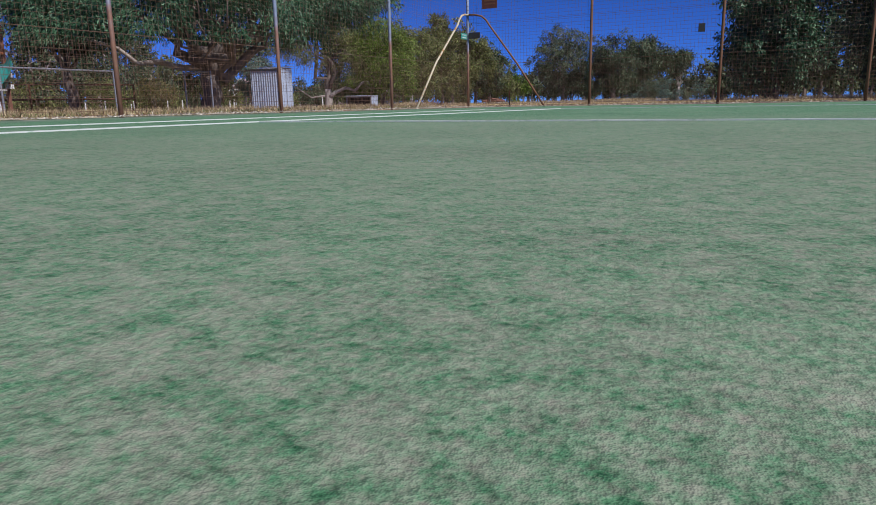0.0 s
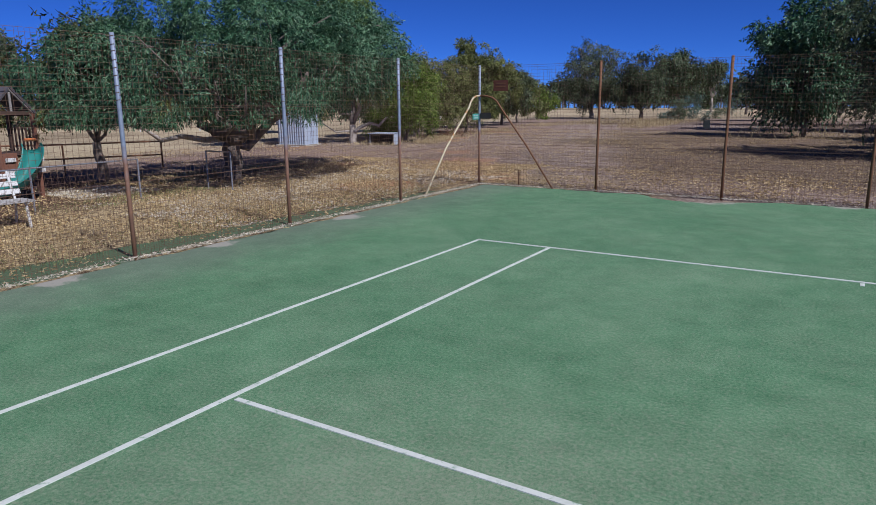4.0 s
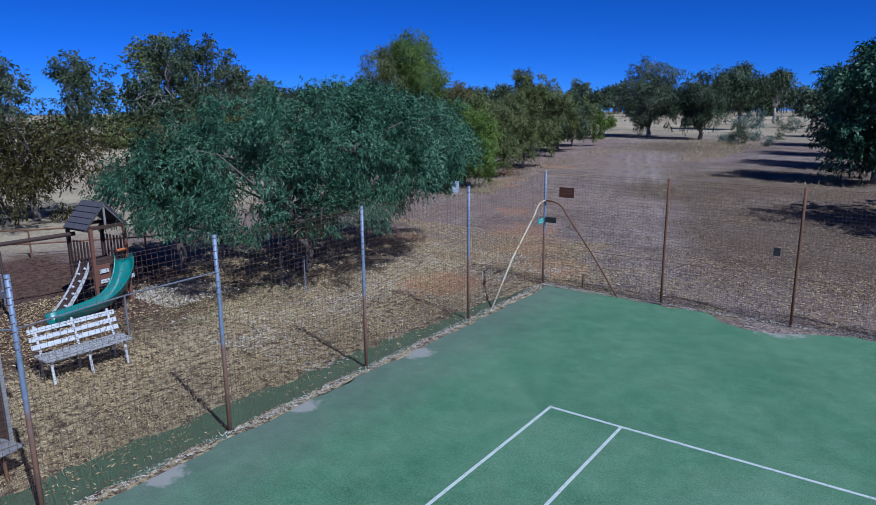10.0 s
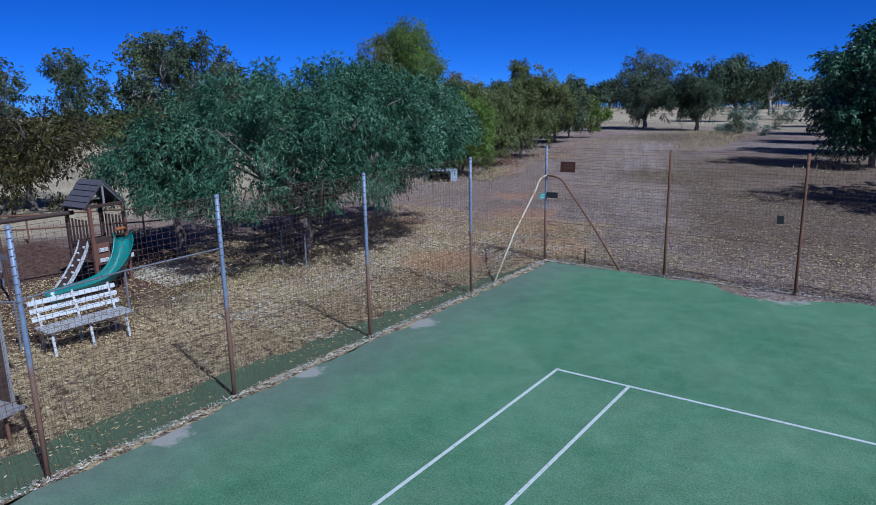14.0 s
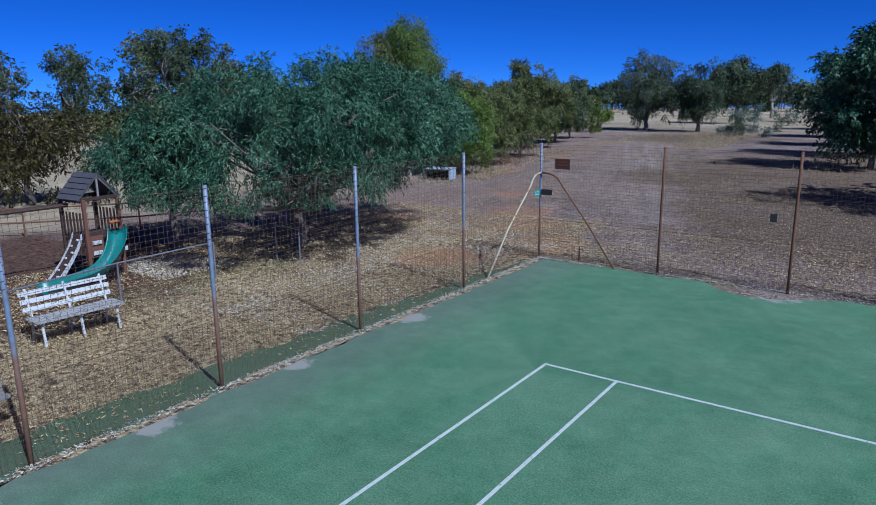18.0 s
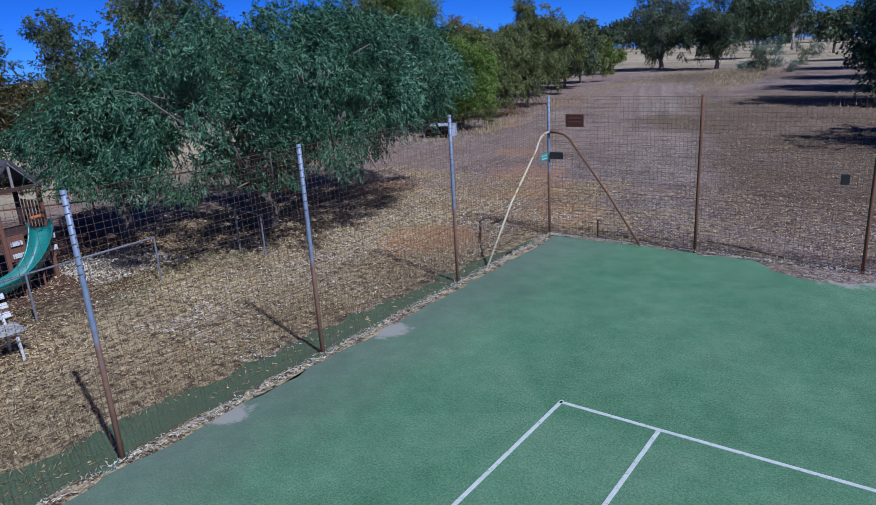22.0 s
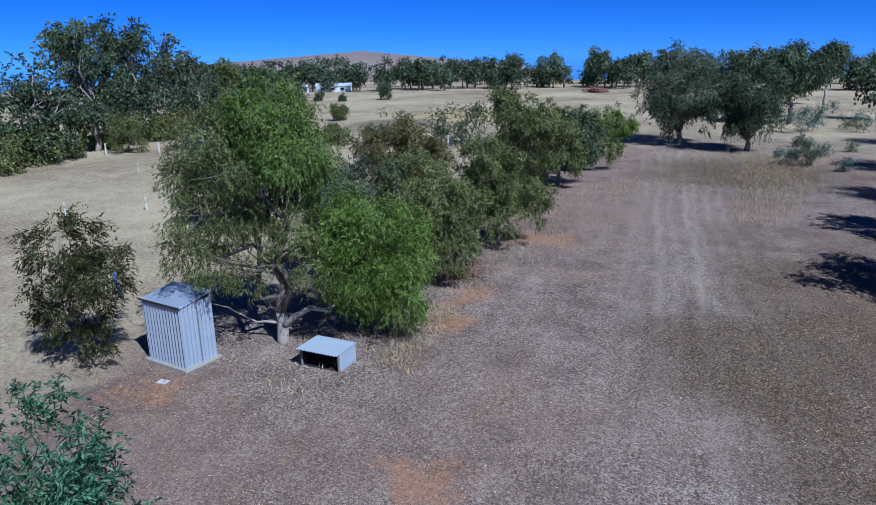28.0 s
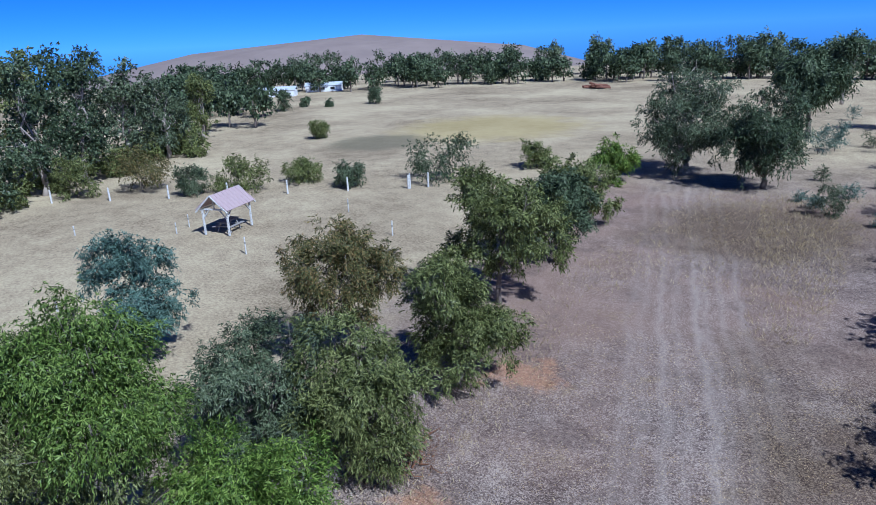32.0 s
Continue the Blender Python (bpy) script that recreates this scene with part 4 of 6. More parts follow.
def play_tower():
    e = thing("play_tower", -11.15, -0.75, 0, 4, "timber play tower with shingled gable roof and green slide", "playground tower")
    hx, hy = 0.58, 0.55
    for sx in (-1, 1):
        for sy in (-1, 1):
            part("post", block(sx * hx, sy * hy, 0.93, 0.1, 0.1, 1.9, 0.01), M_REDWOOD if sx > 0 else M_BROWNWOOD, e)
    for k in range(8):
        part("deck_board", block(0, -hy + 0.07 + k * 0.14, 1.0, 1.2, 0.13, 0.035, 0.004), M_BROWNWOOD, e)
    for sy in (-1, 1):
        part("deck_beam", block(0, sy * (hy - 0.02), 0.94, 1.22, 0.05, 0.1, 0.006), M_BROWNWOOD, e)
        part("eave_beam", block(0, sy * hy, 1.86, 1.12, 0.06, 0.1, 0.006), M_BROWNWOOD, e)
        for k in range(7):
            part("baluster", block(-hx + 0.17 * k + 0.08, sy * hy, 1.3, 0.07, 0.03, 0.55, 0.004), M_BROWNWOOD, e)
    # gable faces the court; its two roof planes carry overlapping boards
    for s in (-1, 1):
        roof = part("roof_plane", block(0, 0, 0, 1.08, 0.86, 0.03, 0.004), M_SHINGLE, e)
        roof.matrix_basis = pose(0.02, s * 0.35, 2.14, s * -40, 0, 0)
        for k in range(5):
            sh = part("shingle", block(0, -s * (-0.36 + 0.18 * k), 0.028, 1.1, 0.15, 0.02, 0.003), M_SHINGLE, roof)
    for xx in (0.5, -0.48):
        for s in (-1, 1):
            part("rafter", pipe([(xx, 0, 2.4), (xx, s * 0.68, 1.84)], 0.035, 4), M_GREYWOOD, e)
        part("tie_beam", block(xx, 0, 1.88, 0.05, 1.3, 0.08, 0.005), M_BROWNWOOD, e)
        part("king_post", block(xx, 0, 2.1, 0.04, 0.06, 0.46, 0.004), M_GREYWOOD, e)
    for z in (0.62, 0.86):
        part("name_board", block(hx + 0.07, 0.48, z, 0.025, 0.42, 0.1, 0.004), M_WHITE, e, "white painted board")
        part("name_board", block(hx + 0.07, -0.3, z + 0.02, 0.025, 0.3, 0.09, 0.004), M_WHITE, e, "white painted board")
    # slide: a trough that drops from the deck and curls away along the fence
    path = []
    for i in range(15):
        t = i / 14
        path.append(Vector((hx + 0.05 + 0.66 * math.sin(min(1, t * 1.5) * math.pi / 2), 0.32 - 2.75 * t ** 1.9, 1.0 * (1 - t) ** 1.6 + 0.05 * math.sin(t * 8.0) + 0.08)))
    rows = []
    for i, p in enumerate(path):
        d = (path[min(i + 1, 14)] - path[max(i - 1, 0)]).normalized()
        s = d.cross(Vector((0, 0, 1))).normalized()
        u = s.cross(d)
        rows.append([p + s * a + u * b for a, b in ((-0.27, 0.2), (-0.235, 0.17), (-0.2, 0.03), (-0.1, 0), (0.1, 0), (0.2, 0.03), (0.235, 0.17), (0.27, 0.2))])
    bm = bmesh.new()
    vs = [[bm.verts.new(q) for q in r] for r in rows]
    for a, b in zip(vs, vs[1:]):
        for k in range(7):
            bm.faces.new((a[k], a[k + 1], b[k + 1], b[k]))
    slide = part("slide", bm, M_SLIDE, e, "green plastic wave slide", True)
    so = slide.modifiers.new("thickness", "SOLIDIFY")
    so.thickness = 0.02
    part("slide_leg", pipe([(path[8].x, path[8].y, -0.03), (path[8].x, path[8].y, path[8].z)], 0.03, 8), M_REDWOOD, e)
    part("slide_leg", pipe([(path[5].x, path[5].y, -0.03), (path[5].x, path[5].y, path[5].z)], 0.03, 8), M_REDWOOD, e)
    part("top_bar", block(hx + 0.1, 0.32, 1.3, 0.09, 0.34, 0.07, 0.02), M_ORANGE, e, "faded orange grab bar")
    part("front_panel", block(hx + 0.02, -0.28, 0.78, 0.03, 0.42, 0.5, 0.006), M_REDWOOD, e, "red-brown boarded panel")
    # curved climbing ramp with holds, leaving the deck on the far side of the slide
    w = new("climbing_ramp")
    w.parent = e
    run = [Vector((0.16 + 0.1 * t, -0.6 - 1.15 * t ** 1.25, 1.05 * (1 - t) ** 1.15)) for t in np.linspace(0, 1, 10)]
    for name, off, wide, tall, mat, words in (("ramp_board", 0.0, 0.4, 0.03, M_BROWNWOOD, ""), ("side_rail", -0.22, 0.05, 0.11, M_WHITE, "worn white side rail"), ("side_rail", 0.22, 0.05, 0.11, M_WHITE, "worn white side rail")):
        bm = bmesh.new()
        rings = [[bm.verts.new(p + Vector((off + a * wide / 2, 0, b * tall / 2))) for a, b in ((-1, -1), (1, -1), (1, 1), (-1, 1))] for p in run]
        for u, v in zip(rings, rings[1:]):
            for k in range(4):
                bm.faces.new((u[k], u[(k + 1) % 4], v[(k + 1) % 4], v[k]))
        bm.faces.new(rings[0][::-1])
        bm.faces.new(rings[-1])
        part(name, bm, mat, w, words)
    for k in range(7):
        p = run[1 + k]
        part("hold", block(p.x + 0.09 * (-1) ** k, p.y, p.z + 0.035, 0.1, 0.07, 0.05, 0.015), M_WHITE, w, "pale climbing hold")
    # swing beam on an A-frame
    part("swing_beam", pipe([(-0.3, -0.5, 1.72), (-0.7, -2.6, 1.7)], 0.05, 8), M_BROWNWOOD, e)
    for dx in (-0.5, 0.6):
        part("swing_leg", pipe([(-0.68, -2.55, 1.7), (-0.68 + dx, -2.75, -0.03)], 0.04, 8), M_BROWNWOOD, e)
    e.scale = (0.78, 0.74, 0.98)


play_tower()


def rail_fence(name, pts, h, label, rails=(1.0,), r=0.017, mat=M_GALV, net=True):
    e = thing(name, pts[0][0], pts[0][1], 0, 0, label, "fence")
    o = Vector((pts[0][0], pts[0][1], 0))
    for x, y in pts:
        part("post", pipe([Vector((x, y, -0.15)) - o, Vector((x, y, h)) - o], r * 1.1, 8), mat, e)
    for (x0, y0), (x1, y1) in zip(pts, pts[1:]):
        for f in rails:
            part("rail", pipe([Vector((x0, y0, h * f)) - o, Vector((x1, y1, h * f)) - o], r, 8), mat, e)
        if net:
            a, b = np.array([x0, y0, 0.0]) - np.array(o), np.array([x1, y1, 0.0]) - np.array(o)
            n = max(3, int(np.linalg.norm(b - a) / 0.09))
            lean = (b - a) / n
            lines = []
            for k in range(n + 1):
                q = a + lean * k
                for s in (-5, 5):
                    t = q + lean * s
                    u = (t - a) @ (b - a) / ((b - a) @ (b - a))
                    if 0 <= u <= 1:
                        lines.append((q + (0, 0, 0.04), t + (0, 0, h * 0.95)))
            if lines:
                raw("netting", *wires(lines, 0.0014), M_WIRE, e)
    return e


rail_fence("pipe_rail_fence", [(-10.4, -6.1), (-7.95, -3.95), (-8.35, -1.75), (-8.44, 0.55)], 0.86, "low galvanised pipe rail fence with sagging chain wire", (1.0,))
rail_fence("pipe_rail_fence", [(-7.82, 2.55), (-8.75, 2.62)], 0.9, "end bay of a low pipe fence beside the big tree", (1.0,), net=False)
rail_fence("playground_rail", [(-20.5, -2.5), (-17.5, 0.4), (-15.6, 3.0), (-14.5, 5.6)], 0.85, "dark pipe rail fence in the shade behind the playground", (1.0, 0.5), 0.025, M_RUST, False)
rail_fence("playground_rail", [(-14.4, -4.4), (-13.0, -2.9), (-12.9, -2.2)], 0.7, "short grey pipe barrier beside the playground", (1.0, 0.45), 0.02, M_GALV, False)


# ---- sheds by the lane ----
def corrugated(w, h, pitch=0.13, deep=0.028, thick=0.004):
    """A ribbed sheet in the x-z plane, ribs upright."""
    bm = bmesh.new()
    n = max(4, int(w / pitch) * 4)
    cols = []
    for i in range(n + 1):
        x = -w / 2 + w * i / n
        y = deep * math.sin(i * math.pi / 2)
        cols.append([bm.verts.new((x, y + o, z)) for o in (0, thick) for z in (0, h)])
    for a, b in zip(cols, cols[1:]):
        bm.faces.new((a[0], b[0], b[1], a[1]))
        bm.faces.new((b[2], a[2], a[3], b[3]))
        bm.faces.new((a[1], b[1], b[3], a[3]))
        bm.faces.new((a[0], a[2], b[2], b[0]))
    return bm


def iron_shed():
    e = thing("garden_shed", -19.2, 16.95, 0, 6, "small upright shed of ribbed zinc sheet on a concrete pad", "shed")
    wx, wy, h0, h1 = 1.62, 1.08, 1.74, 1.9
    part("pad", block(0.02, -0.02, 0.0, wx + 0.2, wy + 0.2, 0.09, 0.015), M_CONC, e)
    for y, h, rz in ((-wy / 2, h0, 0), (wy / 2, h1, 0)):
        s = part("wall_sheet", corrugated(wx, h), M_ZINC, e)
        s.matrix_basis = pose(0, y, 0.045, 0, 0, rz)
    for x in (-wx / 2, wx / 2):
        s = part("wall_sheet", corrugated(wy, 1.84), M_ZINC, e)
        s.matrix_basis = pose(x, 0, 0.045, 0, 0, 90)
    part("door_edge", block(wx / 2 + 0.025, 0.0, 0.87, 0.02, 0.03, 1.55, 0.003), M_GALV, e)
    r = part("roof_sheet", block(0, 0, 0, wx + 0.1, wy + 0.14, 0.018, 0.003), M_ZINC, e)
    r.matrix_basis = pose(0, 0, 1.93, math.degrees(math.atan2(h1 - h0, wy)), 0, 0)
    part("ridge_cap", block(0, -wy / 2 - 0.06, 1.86, wx + 0.12, 0.02, 0.05, 0.003), M_DARK, e)


iron_shed()


def iron_kennel():
    e = thing("kennel", -15.45, 19.15, 0, 12, "low open-fronted box of corrugated iron under a tree", "kennel")
    wx, wy, h = 1.3, 0.85, 0.53
    s = part("side_sheet", corrugated(wy, h, 0.11, 0.02), M_ZINC, e)
    s.matrix_basis = pose(wx / 2, 0, 0, 0, 0, 90)
    s = part("side_sheet", corrugated(wy, h, 0.11, 0.02), M_ZINC, e)
    s.matrix_basis = pose(-wx / 2, 0, 0, 0, 0, 90)
    s = part("back_sheet", corrugated(wx, h, 0.11, 0.02), M_ZINC, e)
    s.matrix_basis = pose(0, wy / 2, 0, 0, 0, 0)
    r = part("roof_sheet", corrugated(wx + 0.06, wy + 0.2, 0.11, 0.02), M_ZINC, e)
    r.matrix_basis = pose(0, -wy / 2 - 0.15, h + 0.02, -90, 0, 0)
    for x in (-wx / 2 + 0.03, wx / 2 - 0.03):
        part("front_stud", block(x, -wy / 2 + 0.03, h / 2, 0.05, 0.05, h, 0.004), M_GREYWOOD, e)
    # added dark sheets that stand in for the shade inside the open box
    part("shade_sheet", block(0, wy / 2 - 0.05, h / 2, wx - 0.08, 0.012, h - 0.03, 0), M_DARK, e, "dark sheet standing in for the shade inside the kennel")
    part("shade_sheet", block(-wx / 2 + 0.05, 0, h / 2, 0.012, wy - 0.14, h - 0.03, 0), M_DARK, e, "dark sheet standing in for the shade inside the kennel")
    part("floor_shade_sheet", block(0, 0, 0.012, wx - 0.1, wy - 0.1, 0.016, 0), M_DARK, e, "dark sheet standing in for the shade on the kennel floor")
    part("lintel", block(0, -wy / 2 + 0.03, h - 0.03, wx - 0.1, 0.04, 0.05, 0.004), M_GREYWOOD, e)


iron_kennel()
pl = thing("white_board", -18.25, 15.7, 0, 20, "small white board lying on bare earth beside the shed", "board")
part("board", block(0, 0, 0.012, 0.3, 0.22, 0.02, 0.004), M_WHITE, pl)
part("handle_hole", block(0, 0.05, 0.023, 0.07, 0.03, 0.004, 0), M_GREYWOOD, pl)
bp = thing("blue_post", -25.8, 18.6, 0, 10, "bright blue leaning marker post in dry grass", "post")
part("stem", pipe([(0, 0, -0.1), (-0.12, -0.05, 0.9)], 0.036, 8), M_BLUE, bp)
part("cap", pipe([(-0.12, -0.05, 0.9), (-0.125, -0.052, 0.94)], 0.045, 8), M_BLUE, bp)


# ---- paddock ----
def shelter():
    e = thing("picnic_shelter", -44.6, 41.4, 0, 20, "white post picnic shelter with a faded red gable roof and table", "shelter")
    hx, hy, eave, peak = 0.95, 1.35, 1.75, 2.7
    for sx in (-1, 1):
        for sy in (-1, 1):
            part("post", block(sx * hx, sy * hy, eave / 2, 0.12, 0.12, eave, 0.01), M_WHITE, e)
            part("brace", pipe([(sx * hx, sy * hy, eave - 0.65), (sx * (hx - 0.55), sy * hy, eave)], 0.045, 4), M_WHITE, e)
            part("brace", pipe([(sx * hx, sy * hy, eave - 0.6), (sx * hx, sy * (hy - 0.55), eave)], 0.045, 4), M_WHITE, e)
        part("top_plate", block(sx * hx, 0, eave + 0.05, 0.1, 2 * hy + 0.4, 0.1, 0.006), M_WHITE, e)
        r = part("roof_plane", block(0, 0, 0, 1.62, 2 * hy + 0.7, 0.05, 0.006), M_ROOFRED, e)
        ang = math.degrees(math.atan2(peak - eave, hx + 0.25))
        r.matrix_basis = pose(sx * (hx + 0.28) / 2, 0, (peak + eave) / 2 + 0.08, 0, sx * ang, 0)
        for k in range(9):
            part("rib", block(0, -hy - 0.3 + k * 0.41, 0.035, 1.6, 0.04, 0.03, 0), M_ROOFRED, r)
        for sy in (-1, 1):
            part("barge_board", pipe([(0, sy * (hy + 0.34), peak + 0.1), (sx * (hx + 0.3), sy * (hy + 0.34), eave - 0.1)], 0.06, 4), M_WHITE, e)
    for sy in (-1, 1):
        part("tie_beam", block(0, sy * hy, eave + 0.05, 2 * hx, 0.1, 0.1, 0.006), M_WHITE, e)
        part("king_post", block(0, sy * hy, (peak + eave) / 2, 0.08, 0.08, peak - eave, 0.005), M_WHITE, e)
    t = thing("picnic_table", -44.6, 41.4, 0, 20, "grey timber picnic table under the shelter", "table")
    part("tabletop", block(0, 0, 0.73, 0.7, 1.7, 0.05, 0.006), M_GREYWOOD, t)
    for s in (-1, 1):
        part("seat", block(s * 0.62, 0, 0.43, 0.26, 1.7, 0.05, 0.006), M_GREYWOOD, t)
        part("seat_bearer", block(0, s * 0.55, 0.4, 1.5, 0.07, 0.06, 0.005), M_GREYWOOD, t)
        for q in (-1, 1):
            part("leg", pipe([(q * 0.55, s * 0.55, -0.02), (q * 0.22, s * 0.55, 0.7)], 0.045, 6), M_GREYWOOD, t)


shelter()


def post_row():
    bm_post = None
    places = [(-67.0 + k * 4.2, 39.2 + k * 3.05, 1.15) for k in range(8)]
    places += [(-41.7, 57.6, 1.25), (-40.6, 58.7, 1.25), (-37.8, 60.5, 1.1)]
    first = None
    for x, y, h in places:
        z = float(ground_height(x, y))
        if first is None:
            first = thing("fence_post", x, y, z, 0, "pale timber fence post standing in dry paddock grass", "post", "far paddock fence posts")
            part("shaft", pipe([(0, 0, -0.2), (0.01, 0, 0.6), (0.02, 0.01, 1.15)], [0.085, 0.08, 0.07], 8), M_WHITE, first)
            part("chamfer", pipe([(0.02, 0.01, 1.15), (0.02, 0.01, 1.19)], [0.07, 0.04], 8), M_WHITE, first)
        else:
            copy_thing(first, pose(x, y, z, 0, 0, 37 * x) @ Matrix.Diagonal((1, 1, h / 1.15, 1)))
    stub = None
    for x, y, h in ((-48.1, 40.5, 0.95), (-47.3, 39.0, 0.8), (-38.9, 38.5, 1.1), (-53.7, 35.0, 0.7), (-40.7, 49.2, 1.0), (-42.0, 24.0, 0.8), (-39.5, 27.5, 0.75), (-33.5, 46.0, 1.0)):
        z = float(ground_height(x, y))
        if stub is None:
            stub = thing("marker_post", x, y, z, 0, "thin pale marker post in the mown paddock", "post", "paddock marker posts")
            part("shaft", block(0, 0, 0.45, 0.08, 0.05, 1.0, 0.008), M_WHITE, stub)
            part("band", block(0, 0, 0.62, 0.09, 0.06, 0.12, 0.004), M_GREYWOOD, stub)
        else:
            copy_thing(stub, pose(x, y, z, 0, 0, 53 * x) @ Matrix.Diagonal((1, 1, h / 0.95, 1)))


post_row()


def far_building(name, x, y, rz, w, d, h, label):
    z = float(ground_height(x, y))
    e = thing(name, x, y, z, rz, label, "building")
    part("wall", block(0, 0, h / 2, w, d, h, 0.03), M_HOUSE, e)
    for s in (-1, 1):
        r = part("roof_plane", block(0, 0, 0, w + 0.5, d * 0.58, 0.08, 0), M_HOUSEROOF, e)
        r.matrix_basis = pose(0, s * d * 0.26, h + d * 0.09, s * -19, 0, 0)
    for k in range(3):
        win = part("window", block(-w * 0.3 + k * w * 0.28, -d / 2 - 0.02, h * 0.55, w * 0.12, 0.06, h * 0.4, 0.01), M_DARK, e)
        part("sill", block(-w * 0.3 + k * w * 0.28, -d / 2 - 0.06, h * 0.33, w * 0.13, 0.1, 0.06, 0), M_HOUSE, win)


far_building("farm_shed", -137.0, 122.0, 38, 9.0, 4.2, 1.5, "white farm shed with a zinc roof across the paddock")
far_building("farm_house", -136.0, 136.5, 38, 9.0, 4.0, 1.5, "pale blue-grey farm building with a zinc roof across the paddock")

# ---- trees beside the court ----
def big_wattle():
    """The wide domed tree behind the corner of the court: narrow blue-green drooping leaves on low spreading limbs."""
    rng = np.random.default_rng(21)
    e = thing("spreading_wattle", -9.5, 4.5, 0, 0, "wide domed wattle tree with drooping blue-green leaves", "tree")
    bl = [(0, 0, 3.9, 1.6, 1.6, 1.15)]
    for k in range(6):
        a = k * 1.047 + 0.3
        bl.append((1.75 * math.cos(a), 1.75 * math.sin(a), 3.95 + rng.uniform(-0.1, 0.1), 1.4, 1.4, 1.0))
    for k in range(10):
        a = k * 0.628 + rng.uniform(-0.1, 0.1)
        reach = 2.75 if math.cos(a - 0.6) > 0.5 else 3.15
        bl.append((reach * math.cos(a), reach * math.sin(a), 3.25 + rng.uniform(-0.15, 0.25), 1.3, 1.3, rng.uniform(0.85, 1.05)))
    # the skirt: low hanging boughs with gaps between
    bl += [(2.0, 2.9, 3.75, 1.1, 1.1, 0.9), (2.9, 0.6, 2.75, 0.8, 0.8, 0.6), (3.1, -1.0, 2.45, 0.8, 0.8, 0.6), (2.6, -2.4, 2.35, 0.9, 0.9, 0.6), (1.5, -3.2, 2.3, 0.9, 0.9, 0.6), (1.4, 2.3, 3.95, 1.15, 1.15, 0.95), (-0.3, 2.6, 4.05, 1.3, 1.3, 1.0), (-0.3, 4.0, 3.9, 1.4, 1.4, 1.05), (1.1, 3.8, 3.8, 1.2, 1.2, 1.0), (-1.9, 3.5, 3.8, 1.4, 1.4, 1.0),
           (0.1, -3.9, 2.4, 1.0, 1.0, 0.65), (-1.7, -3.6, 2.8, 1.25, 1.25, 0.85), (-3.0, -3.0, 2.7, 1.1, 1.1, 0.8), (3.0, 1.7, 3.4, 0.8, 0.8, 0.65),
           (-3.6, -1.6, 2.6, 1.0, 1.0, 0.7), (-2.4, -3.9, 2.35, 0.9, 0.9, 0.6), (-0.9, -3.9, 2.05, 0.85, 0.85, 0.55), (0.7, -3.6, 1.95, 0.8, 0.8, 0.5), (2.0, -2.9, 1.95, 0.8, 0.8, 0.5),
           (0.6, 4.7, 3.7, 1.1, 1.1, 0.85), (-1.2, 4.9, 3.9, 1.2, 1.2, 0.9), (-0.7, 3.3, 4.25, 1.2, 1.2, 0.75), (1.7, 4.3, 3.3, 0.9, 0.9, 0.75)]
    bm = bmesh.new()
    bough(bm, rng, (-0.2, -0.3, -0.15), (-0.1, -0.2, 1.15), 0.27, 0.22, 0.05, 11, 4)
    part("trunk", bm, M_BARK, e, "thick dark trunk forking low", True)
    for k, q in enumerate((0, 1, 3, 5, 7, 9, 11, 13, 15, 17, 20, 23)):
        b = bl[q]
        bm = bmesh.new()
        pts = bough(bm, rng, (-0.1, -0.2, 0.95 + 0.05 * (k % 4)), (b[0] * 0.9, b[1] * 0.9, b[2] - 0.4), 0.15 if k % 3 else 0.19, 0.04, 0.08, 9, 6)
        stem = part("limb", bm, M_BARK, e, "dark spreading limb", True)
        for _ in range(5):
            s = pts[rng.integers(2, 6)]
            d = rng.normal(size=3)
            bm = bmesh.new()
            bough(bm, rng, s, (b[0] + d[0] * 0.8, b[1] + d[1] * 0.8, b[2] + d[2] * 0.3 - 0.1), 0.04, 0.012, 0.1, 5, 3)
            part("branch", bm, M_BARK, stem, "", True)
    for end in ((-0.4, -3.6, 1.65),):
        bm = bmesh.new()
        bough(bm, rng, (-0.1, -0.3, 1.1), end, 0.09, 0.03, 0.06, 7, 5)
        part("dead_limb", bm, M_PALEBARK, e, "bleached dead limb", True)
    crown(rng, bl, 300000, 0.1, 0.021, 0.19, L_ACACIA, e, 0.75, 1.5, 0.22, "wattle_crown")


big_wattle()
tree("leaning_tree", -12.2, 2.0, 3.9, 2.6, L_DEEP, 16000, 22, "dark leaning tree behind the play tower", length=0.16, width=0.036, clump=0.3, low=0.55, r=0.12)
tree("olive_tree", -24.5, 3.6, 4.2, 8.0, L_BRONZE, 32000, 23, "bushy bronze-olive tree behind the playground", length=0.18, width=0.045, clump=0.4, k=12, low=0.2)
tree("olive_tree", -25.5, -3.0, 4.1, 7.0, L_BRONZE, 26000, 24, "bushy bronze-olive tree at the playground edge", length=0.18, width=0.045, clump=0.4, k=10, low=0.2)
tree("young_gum", -21.2, 15.1, 4.3, 3.5, L_DEEP, 21000, 25, "young grey-green gum tree beside the zinc shed", length=0.144, width=0.03, clump=0.18, low=0.12, k=8, r=0.07)

